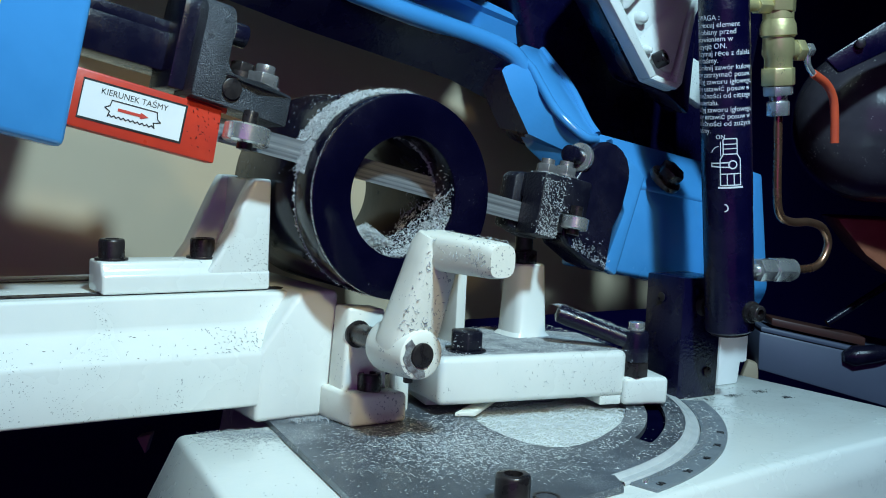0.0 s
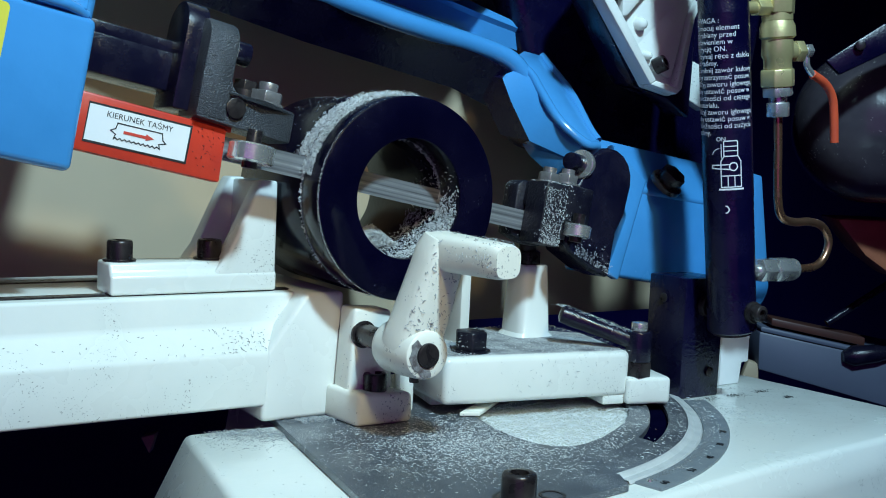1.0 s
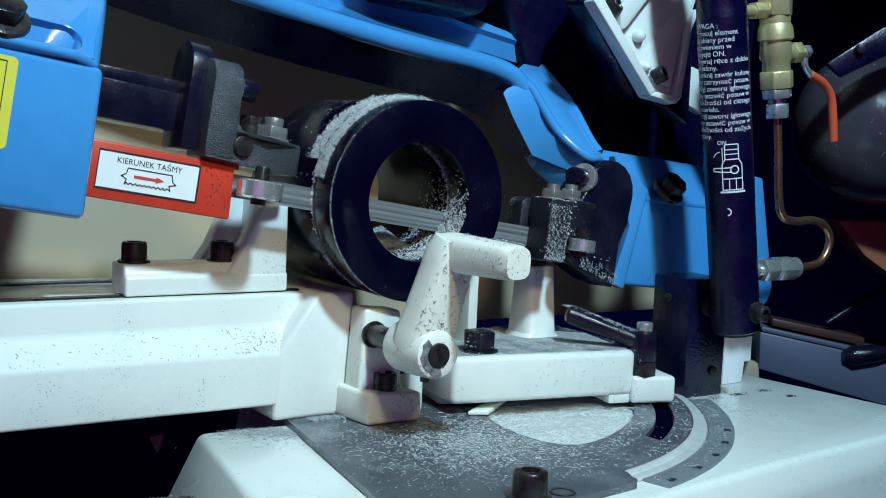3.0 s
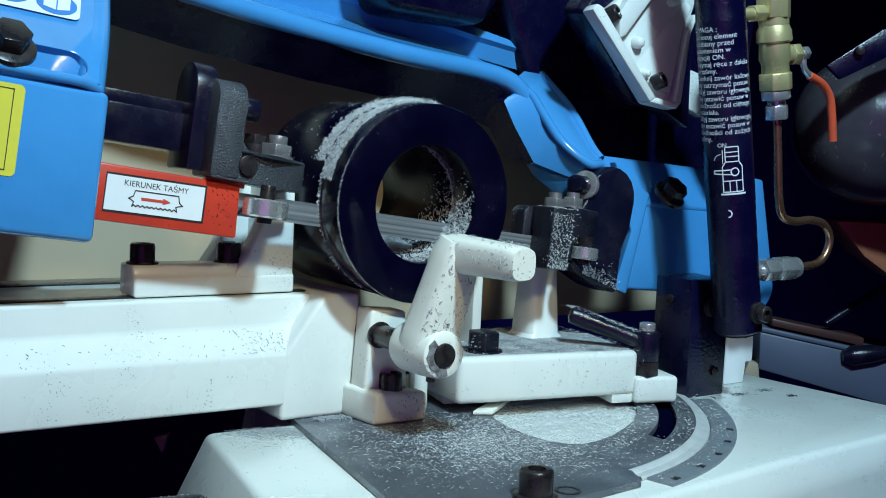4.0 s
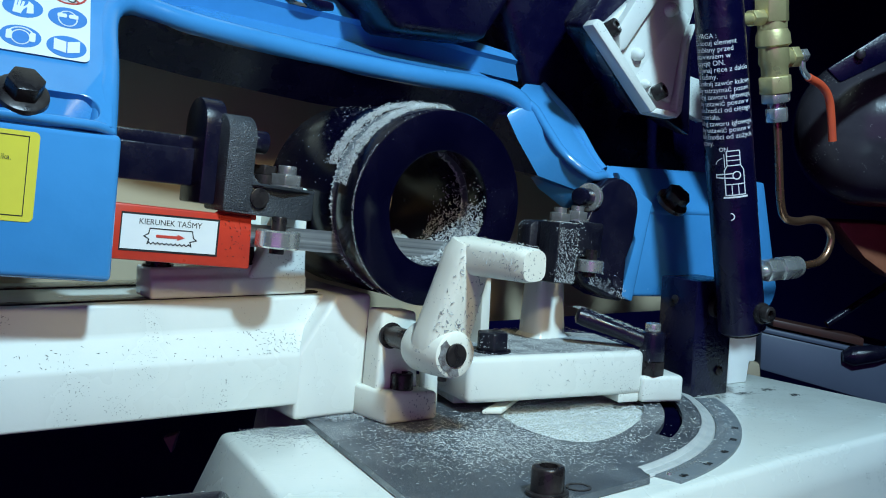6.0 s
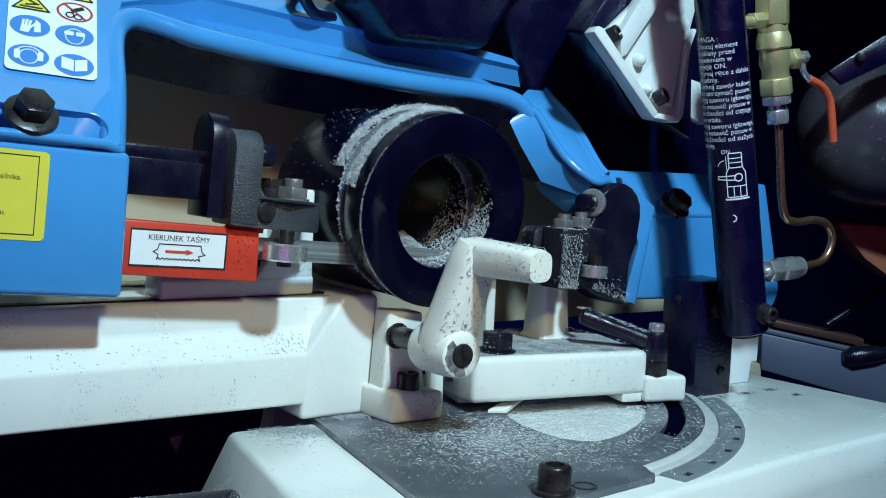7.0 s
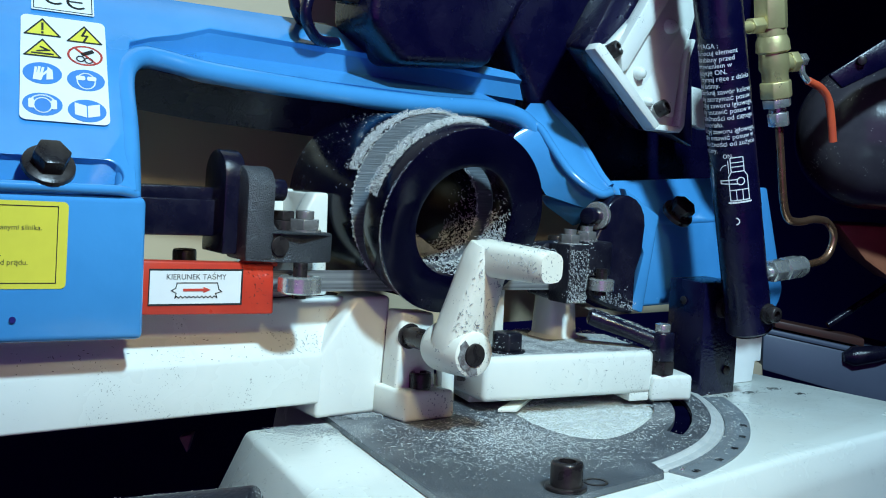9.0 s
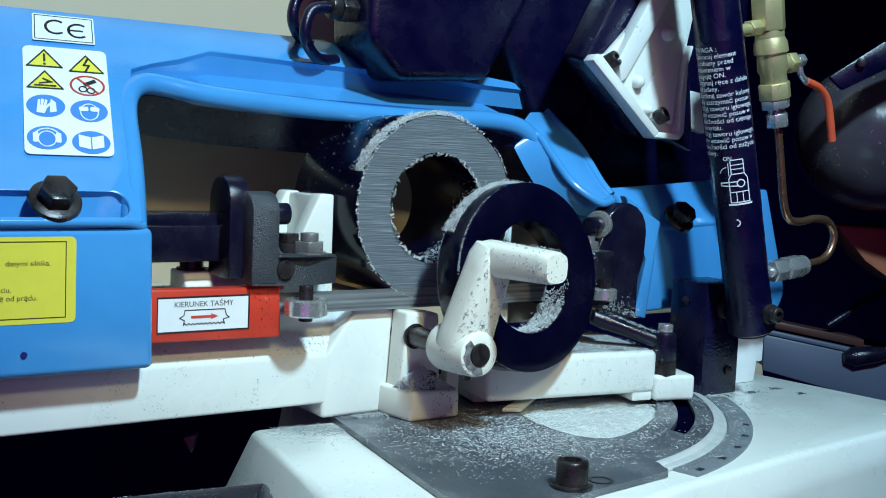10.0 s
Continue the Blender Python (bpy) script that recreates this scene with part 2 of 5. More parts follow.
def arc(cx, cy, r, a0, a1, n=24):
    return [(cx + r * math.cos(radians(a0 + (a1 - a0) * i / n)), cy + r * math.sin(radians(a0 + (a1 - a0) * i / n))) for i in range(n + 1)]


def socket_head(p, axis, r, h, parent=None, name="bolt", label=""):
    """A cap screw with a hexagon socket; p: the centre of the underside of its head."""
    p, a = Vector(p), Vector(axis).normalized()
    bm = lathe(p, p + a * h, [(0, r), (0.86, r), (0.97, r * 0.94), (1.0, r * 0.88), (1.0, r * 0.56), (0.45, r * 0.54)], 28)
    return part(name, bm, BOLT, parent, label)


PIVOT = Vector((0.3695, 0.0, 0.0948))
BOW_AXIS = Vector((math.sin(-0.1665), math.cos(-0.1665), 0.0))
# scales the head about the last camera position, so it still fits the view
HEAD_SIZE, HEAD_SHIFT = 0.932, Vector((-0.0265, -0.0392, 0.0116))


def plate_with_holes(outer, holes, z0, z1):
    """A flat plate with holes; outlines of (x, y)."""
    bm = bmesh.new()
    edges, loops = [], []
    for loop in (outer, *holes):
        vs = [bm.verts.new((x, y, z1)) for x, y in loop]
        loops.append(vs)
        edges += [bm.edges.new((vs[i], vs[(i + 1) % len(vs)])) for i in range(len(vs))]
    bmesh.ops.triangle_fill(bm, use_beauty=True, use_dissolve=False, edges=edges, normal=(0, 0, 1))
    top = list(bm.faces)
    low = {}
    for vs in loops:
        for v in vs:
            low[v] = bm.verts.new((v.co.x, v.co.y, z0))
    for vs in loops:
        for i in range(len(vs)):
            a, b = vs[i], vs[(i + 1) % len(vs)]
            bm.faces.new((a, b, low[b], low[a]))
    for f in top:
        bm.faces.new([low[v] for v in reversed(f.verts)])
    bmesh.ops.recalc_face_normals(bm, faces=bm.faces)
    return bm


def ribbon(one, two, offset):
    """A bent strip of sheet between two lines of points, with thickness."""
    bm = bmesh.new()
    o = Vector(offset)
    rows = [[bm.verts.new(p) for p in one], [bm.verts.new(p) for p in two], [bm.verts.new(p + o) for p in two], [bm.verts.new(p + o) for p in one]]
    for u, v in zip(rows, rows[1:] + rows[:1]):
        for i in range(len(one) - 1):
            bm.faces.new((u[i], u[i + 1], v[i + 1], v[i]))
    for i in (0, -1):
        bm.faces.new([r[i] for r in rows])
    bmesh.ops.recalc_face_normals(bm, faces=bm.faces)
    return bm


def ring_sector(cx, cy, r0, r1, a0, a1, z0, z1, n=40, bevel=0.0):
    pts = arc(cx, cy, r1, a0, a1, n) + arc(cx, cy, r0, a1, a0, n)
    bm = bmesh.new()
    top = [bm.verts.new((x, y, z1)) for x, y in pts]
    low = [bm.verts.new((x, y, z0)) for x, y in pts]
    m = n + 1
    for i in range(n):
        j, k = 2 * m - 1 - i, 2 * m - 2 - i
        bm.faces.new((top[i], top[i + 1], top[k], top[j]))
        bm.faces.new((low[j], low[k], low[i + 1], low[i]))
    for i in range(2 * m):
        j = (i + 1) % (2 * m)
        bm.faces.new((top[j], top[i], low[i], low[j]))
    bmesh.ops.recalc_face_normals(bm, faces=bm.faces)
    return soften(bm, bevel)


def letters(text, size, place, align="LEFT", bend=None, thick=0.00006, spacing=1.0, lines=1.0):
    """Lettering as a mesh. place: the matrix of its plane (x along the line, y up); bend: a radius to wrap it round an upright axis."""
    cu = bpy.data.curves.new("lettering", "FONT")
    cu.body, cu.size, cu.align_x, cu.extrude, cu.resolution_u = text, size, align, thick, 3
    cu.space_character, cu.space_line = spacing, lines
    ob = bpy.data.objects.new("lettering", cu)
    me = bpy.data.meshes.new_from_object(ob)
    bm = bmesh.new()
    bm.from_mesh(me)
    if bend:
        bmesh.ops.subdivide_edges(bm, edges=[e for e in bm.edges if abs(e.verts[0].co.x - e.verts[1].co.x) > size * 0.5], cuts=3)
        for v in bm.verts:
            a = v.co.x / bend
            v.co = Vector(((bend + v.co.z) * math.sin(a), v.co.y, (bend + v.co.z) * math.cos(a)))
    bm.transform(place)
    bpy.data.objects.remove(ob)
    bpy.data.curves.remove(cu)
    bpy.data.meshes.remove(me)
    return bm


def strip(points, width, place, closed=False, thick=0.00012):
    """A drawn line of that width on a plane, as a thin raised band."""
    bm = bmesh.new()
    n = len(points)
    for i in range(n if closed else n - 1):
        a, b = Vector(points[i]), Vector(points[(i + 1) % n])
        d = (b - a).normalized()
        s = Vector((-d.y, d.x)) * width / 2
        a, b = a - d * width * 0.45, b + d * width * 0.45
        lo = [bm.verts.new((*p, 0)) for p in (a - s, b - s, b + s, a + s)]
        hi = [bm.verts.new((*p, thick)) for p in (a - s, b - s, b + s, a + s)]
        bm.faces.new(lo[::-1])
        bm.faces.new(hi)
        for k in range(4):
            bm.faces.new((lo[k], lo[(k + 1) % 4], hi[(k + 1) % 4], hi[k]))
    bm.transform(place)
    return bm


def patch(points, place, thick=0.0002):
    """A thin flat sticker of that outline."""
    bm = prism([(x, y, 0) for x, y in points], (0, 0, thick))
    bm.transform(place)
    return bm


def rounded(x0, y0, x1, y1, r, n=5):
    pts = []
    for cx, cy, a in ((x1 - r, y1 - r, 0), (x0 + r, y1 - r, 90), (x0 + r, y0 + r, 180), (x1 - r, y0 + r, 270)):
        pts += arc(cx, cy, r, a, a + 90, n)
    return pts


def disc(cx, cy, rx, ry=None, n=24):
    ry = rx if ry is None else ry
    return [(cx + rx * math.cos(2 * math.pi * i / n), cy + ry * math.sin(2 * math.pi * i / n)) for i in range(n)]


def flakes(spots, lo, hi, seed, curl=0.35, lift=0.4):
    """Loose sawing chips at spots (place, normal): small bent slivers with thickness."""
    rng = random.Random(seed)
    vs, fs = [], []
    for p, nrm in spots:
        nrm = Vector(nrm).normalized()
        d = (nrm.orthogonal().normalized())
        d.rotate(Matrix.Rotation(rng.uniform(0, 6.283), 3, nrm))
        d = (d + nrm * rng.uniform(-0.1, lift)).normalized()
        s = d.cross(nrm).normalized()
        ln, wd, th = rng.uniform(lo, hi), rng.uniform(0.18, 0.38) * lo, lo * 0.22
        mid = Vector(p) + nrm * (th * 0.6)
        k = len(vs)
        for f, up in ((-0.5, 0.0), (0.0, curl * rng.uniform(-0.2, 1.0)), (0.5, 0.0)):
            c = mid + d * ln * f + (nrm + s * rng.uniform(-0.6, 0.6)) * up * ln * 0.5
            w = wd * (1.0 if f == 0 else 0.55)
            vs += [c - s * w, c + s * w, c + nrm * th]
        for a in (k, k + 3):
            for i in range(3):
                j = (i + 1) % 3
                fs.append((a + i, a + j, a + 3 + j, a + 3 + i))
        fs += [(k, k + 2, k + 1), (k + 6, k + 7, k + 8)]
    me = bpy.data.meshes.new("chips")
    me.from_pydata([tuple(v) for v in vs], [], fs)
    me.validate()
    me.update()
    return me


def chips(name, spots, lo, hi, seed, label, material=None, parent=None, curl=0.35, lift=0.4):
    me = flakes(spots, lo, hi, seed, curl, lift)
    me.materials.append(material or CHIP)
    ob = new(name, me)
    if parent is not None:
        ob.parent = parent
        tagged(ob, label, kind="stuff")
    else:
        tagged(ob, label, "sawing chips", kind="stuff")
    return ob


# ---- the room ----
def room():
    panel = part("wall_back", box(-1.5, 0.50, 0.205, 0.23, 0.02, 1.2), WALL)
    tagged(panel, "pale wooden board wall behind the machine", "wall", kind="structure")
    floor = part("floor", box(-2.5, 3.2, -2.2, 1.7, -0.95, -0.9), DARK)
    tagged(floor, "navy floor under the machine, bluish shade put into its colour", "floor", kind="structure")
    # added walls and ceiling close the room; mostly unseen
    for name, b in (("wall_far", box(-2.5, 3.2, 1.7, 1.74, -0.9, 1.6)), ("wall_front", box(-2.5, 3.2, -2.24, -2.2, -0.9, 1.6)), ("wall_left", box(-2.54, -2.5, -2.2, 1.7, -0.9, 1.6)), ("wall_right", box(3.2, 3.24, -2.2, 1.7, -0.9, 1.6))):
        tagged(part(name, b, DARK), "navy wall closing the room, bluish shade put into its colour", "wall", kind="structure")
    tagged(part("ceiling", box(-2.5, 3.2, -2.2, 1.7, 1.6, 1.64), DARK), "unseen navy ceiling closing the room", "ceiling", kind="structure")


room()

# ---- machine base, plate and bed ----
CUT_Y, PIPE_X, PIPE_Z, PIPE_R, BORE_R, OFF_L, PIPE_END = 0.026, 0.0270, 0.1337, 0.0607, 0.0358, 0.0230, 0.112
TURN = (0.025, 0.100)


def machine_base():
    base = thing("machine_base", (0.1, 0, -0.3), "white enamelled cast machine base dusted with chips", "machine base")
    bm = bmesh.new()
    top = [(-0.094, 0.041), (-0.133, -0.176), (0.012, -0.180), (0.060, -0.1685), (0.115, -0.1620), (0.177, -0.1535), (0.335, -0.139), (0.380, -0.100), (0.366, 0.040), (0.350, 0.130), (-0.028, 0.130), (-0.033, 0.038)]
    bev = [(-0.113, 0.046, -0.046), (-0.154, -0.190, -0.046), (0.012, -0.190, -0.034), (0.060, -0.177, -0.030), (0.115, -0.1690, -0.026), (0.177, -0.1590, -0.023), (0.339, -0.144, -0.020), (0.388, -0.104, -0.020), (0.374, 0.045, -0.020), (0.358, 0.140, -0.020), (-0.030, 0.140, -0.046), (-0.036, 0.043, -0.046)]
    rows = [[(x, y, -0.004) for x, y in top], bev, [(x - (0.09 if x < -0.1 else 0), y - 0.006, -0.30) for x, y, z in bev]]
    rings = [[bm.verts.new(p) for p in r] for r in rows]
    bm.faces.new(rings[0])
    bm.faces.new(rings[-1][::-1])
    for a, b in zip(rings, rings[1:]):
        for i in range(len(a)):
            j = (i + 1) % len(a)
            bm.faces.new((a[j], a[i], b[i], b[j]))
    bmesh.ops.recalc_face_normals(bm, faces=bm.faces)
    part("body", soften(bm, 0.004, 3, 15), WHITE, base)
    cx, cy = TURN
    hole = [(0.077, 0.012), (0.075, -0.010), (0.070, -0.032), (0.0685, -0.052), (0.0705, -0.070), (0.077, -0.081), (0.087, -0.0855), (0.100, -0.0835), (0.118, -0.077), (0.135, -0.068), (0.153, -0.057), (0.170, -0.043), (0.186, -0.027), (0.195, -0.010), (0.197, 0.02)]
    slot = arc(cx, cy, 0.2290, -60.5, -20, 20) + arc(cx, cy, 0.2175, -20, -59, 20)
    outer = [(-0.041, 0.034), (-0.0795, -0.178), (0.008, -0.161), (0.066, -0.1535)] + arc(cx, cy, 0.241, -78, -5, 30) + [(0.24, 0.12), (-0.038, 0.12)]
    part("turning_plate", plate_with_holes(outer, [hole, slot], -0.0035, 0.0), PLATE, base, "dark machined steel plate strewn with pale chips", smooth=0)
    # black sheet just under the plate, painted for the slot's shade
    part("slot_floor", ring_sector(cx, cy, 0.2165, 0.230, -62, -18, -0.0038, -0.0034), VOID, base, "black sheet standing in for deep shade in the slot", smooth=0)
    rim = lathe((cx, cy, -0.0036), (cx, cy, 0.0002), [(0, 0.2502), (0.25, 0.2500), (0.45, 0.2492), (0.50, 0.2452), (0.62, 0.2448), (0.98, 0.2424), (0.98, 0.2412), (0, 0.2412)], 220)
    away = [v for v in rim.verts if not radians(-79) < math.atan2(v.co.y - cy, v.co.x - cx) < radians(-5)]
    bmesh.ops.delete(rim, geom=away, context="VERTS")
    part("rim", rim, RIM, base, "bright machined rim with a groove")
    scale = part("scale", ring_sector(cx, cy, 0.2506, 0.2667, -77.6, -28, -0.0044, -0.0024, bevel=0.0003), SCALE, base, "curved steel angle scale with engraved marks")
    for k in range(62):
        a = radians(-75.4 + 0.7 * k)
        ln = 0.0068 if k % 10 == 0 else (0.0052 if k % 5 == 0 else 0.0036)
        d, s = Vector((math.cos(a), math.sin(a), 0)), Vector((-math.sin(a), math.cos(a), 0))
        p = Vector((cx, cy, -0.0026)) + d * 0.2520
        part("mark", prism([p - s * 0.0002, p + s * 0.0002, p + s * 0.0002 + d * ln, p - s * 0.0002 + d * ln], (0, 0, 0.0004)), CUT, scale, smooth=0)
    for word, a in (("60", -75.4), ("50", -68.4), ("40", -61.4), ("30", -54.4), ("20", -47.4)):
        d = Vector((math.cos(radians(a)), math.sin(radians(a)), 0))
        p = Vector((cx, cy, -0.0021)) + d * 0.2644
        part("numeral", letters(word, 0.0062, Matrix.Translation(p) @ pose(0, 0, 0, 0, 0, a + 90), "CENTER"), INK, scale, smooth=0)
    q = Vector((cx, cy, -0.0025)) + Vector((math.cos(radians(-76.2)), math.sin(radians(-76.2)), 0)) * 0.2555
    part("rivet", lathe(q, q + Vector((0, 0, 0.0016)), [(0, 0.0018), (0.7, 0.0015), (1, 0.0006)], 14), STEEL, scale)
    socket_head((-0.0035, -0.1515, 0.0022), (0, 0, 1), 0.0085, 0.0125, base, "plate_bolt", "black socket head cap screw")
    part("washer", rod((-0.0035, -0.1515, 0.0), (-0.0035, -0.1515, 0.0022), 0.011, bevel=0.0005), BOLT, base)
    part("tapped_hole", rod((0.0185, -0.1500, 0.0), (0.0185, -0.1500, 0.0005), 0.0068, hollow=0.0052), BOLT, base)
    return base


def vise_bed():
    bed = thing("vise_bed", (-0.2, 0.08, 0.0), "long white enamelled vise bed casting with a stepped front", "vise bed")
    prof = [(0.032, 0.0095), (0.032, 0.041), (0.046, 0.056), (0.046, 0.0742), (0.150, 0.0742), (0.150, 0.0095)]
    part("beam", prism([(-0.75, y, z) for y, z in prof], (0.742, 0, 0), 0.0022, 3), WHITE, bed)
    web = [(-0.051, 0.0), (-0.049, 0.041), (-0.024, 0.0758), (0.0015, 0.0758), (0.0, 0.0)]
    part("end_web", prism([(x, 0.0316, z) for x, z in web], (0, 0.118, 0), 0.003, 3), WHITE, bed)
    part("slide_strip", box(-0.75, -0.001, 0.056, 0.064, 0.0735, 0.0752, 0.0006), BOLT, bed, "dark steel strip along the bed")
    part("slide_strip", box(-0.75, -0.001, 0.118, 0.128, 0.0735, 0.0752, 0.0006), BOLT, bed, "dark steel strip along the bed")
    return bed


def fixed_jaw():
    jaw = thing("vise_jaw", (-0.09, 0.09, 0.078), "white enamelled vise jaw bolted to the bed", "vise jaw")
    prof = [(0.052, 0.0750), (0.052, 0.0855), (0.0545, 0.0875), (0.0560, 0.0928), (0.0780, 0.0928), (0.0780, 0.0750)]
    part("foot", prism([(-0.1345, y, z) for y, z in prof], (0.100, 0, 0), 0.0022, 3), WHITE, jaw)
    for y in (0.0525, 0.100):
        part("gusset", prism([(x, y, z) for x, z in ((-0.074, 0.086), (-0.0655, 0.098), (-0.0505, 0.130), (-0.0450, 0.1405), (-0.0350, 0.1405), (-0.0350, 0.0750), (-0.074, 0.0750))], (0, 0.014, 0), 0.0018, 3), WHITE, jaw)
    part("face_plate", prism([(-0.046, 0.0545, 0.0750), (-0.0345, 0.0545, 0.0750), (-0.0345, 0.0545, 0.1395), (-0.043, 0.0545, 0.1395)], (0, 0.058, 0), 0.0015, 2), WHITE, jaw)
    for x in (-0.1250, -0.0715):
        socket_head((x, 0.067, 0.0942), (0, 0, 1), 0.0072, 0.0105, jaw, "jaw_bolt", "black socket head cap screw")
        part("washer", rod((x, 0.067, 0.0926), (x, 0.067, 0.0942), 0.0092, bevel=0.0004), BOLT, jaw)
    return jaw


def crank_bracket():
    ob = thing("crank_bracket", (0.01, 0.02, 0.0), "white cast bracket screwed to the plate, chips at its foot", "bracket")
    part("foot", prism([(-0.006, -0.001, 0.0), (0.033, -0.001, 0.0), (0.0325, -0.001, 0.018), (-0.005, -0.001, 0.020)], (-0.004, 0.034, 0), 0.003, 3), CREAM, ob)
    part("upright", prism([(-0.006, 0.0125, 0.0), (0.027, 0.0125, 0.0), (0.023, 0.0125, 0.0665), (-0.002, 0.0125, 0.0685)], (0, 0.018, 0), 0.0022, 3), CREAM, ob)
    part("bush", rod((0.0045, 0.0135, 0.0525), (0.0045, 0.0118, 0.0525), 0.0082, hollow=0.0064), BOLT, ob, "dark shaft hole")
    socket_head((0.0115, 0.009, 0.019), (0, 0, 1), 0.0072, 0.0105, ob, "bolt", "black socket head cap screw")
    part("stop", box(0.036, 0.047, 0.020, 0.028, 0.0, 0.030, 0.002), CREAM, ob)
    return ob


def bar(p, q, a, b, wide, power=0.5, steps=8, caps=0.0):
    """A bar of rounded oblong section from p to q: a and b are its half sizes at the ends, wide the way of its width."""
    p, q, wide = Vector(p), Vector(q), Vector(wide)
    d = (q - p).normalized()
    wide = (wide - d * wide.dot(d)).normalized()
    other = d.cross(wide)
    bm = bmesh.new()
    rings = []
    for k in range(steps + 1):
        f = k / steps
        c = p.lerp(q, f)
        shrink = 1.0 - (caps if k in (0, steps) else 0.0)
        w, h = (a[0] + (b[0] - a[0]) * f) * shrink, (a[1] + (b[1] - a[1]) * f) * shrink
        ring = []
        for i in range(24):
            t = 2 * math.pi * i / 24
            cs, sn = math.cos(t), math.sin(t)
            ring.append(bm.verts.new(c + wide * w * math.copysign(abs(cs) ** power, cs) + other * h * math.copysign(abs(sn) ** power, sn)))
        rings.append(ring)
    for u, v in zip(rings, rings[1:]):
        for i in range(24):
            bm.faces.new((u[i], u[(i + 1) % 24], v[(i + 1) % 24], v[i]))
    bm.faces.new(rings[0][::-1])
    bm.faces.new(rings[-1])
    return bm


def hand_crank():
    ob = thing("hand_crank", (0.006, -0.05, 0.053), "chipped white painted hand crank covered with fine chips", "crank")
    hub = Vector((0.0045, -0.0555, 0.0525))
    ax = Vector((0.0, -1.0, 0.0))
    part("shaft", rod(hub + Vector((0, 0.004, 0)), hub + Vector((0, 0.090, 0.0)), 0.0066, bevel=0.0004), BOLT, ob, "dark steel shaft")
    part("shaft_end", rod(hub - ax * 0.0, hub + ax * 0.0032, 0.0070, bevel=0.0012), BOLT, ob, "worn dark shaft end")
    part("hub", lathe(hub - ax * 0.036, hub + ax * 0.0015, [(0, 0.0125), (0.04, 0.0142), (0.12, 0.0152), (0.60, 0.0148), (0.93, 0.0138), (0.98, 0.0132), (1, 0.0120), (1.0, 0.0070)], 36), CREAM, ob)
    part("set_screw", rod(hub + Vector((-0.002, 0.008, -0.0165)), hub + Vector((-0.002, 0.008, -0.012)), 0.0028, n=12, bevel=0.0004), BOLT, ob)
    spots = []
    rnd = random.Random(61)
    for k in range(15):
        a = radians(128 + 11 * k)
        spots.append((math.cos(a), math.sin(a), 0.0116 + rnd.uniform(-0.0012, 0.0014)))
    face = [hub + Vector((c * q, -0.00165, d * q)) for c, d, q in spots] + [hub + Vector((c * 0.0073, -0.00165, d * 0.0073)) for c, d, q in reversed(spots)]
    part("bare_patch", prism(face, (0, -0.0003, 0)), BARE, ob, "bare grey metal where paint has chipped", smooth=0)
    elbow = Vector((0.0150, -0.0590, 0.1085))
    part("arm", bar(hub + Vector((-0.001, 0.018, -0.004)), elbow + Vector((-0.0005, 0.005, 0.0075)), (0.0156, 0.0138), (0.0126, 0.0112), (1, 0, 0), 0.62, 10, 0.14), CREAM, ob)
    part("grip", bar(elbow + Vector((-0.001, 0.013, 0.0005)), Vector((0.0190, -0.1055, 0.1085)), (0.0112, 0.0110), (0.0092, 0.0092), (1, 0, 0), 0.62, 16, 0.10), CREAM, ob)
    return ob


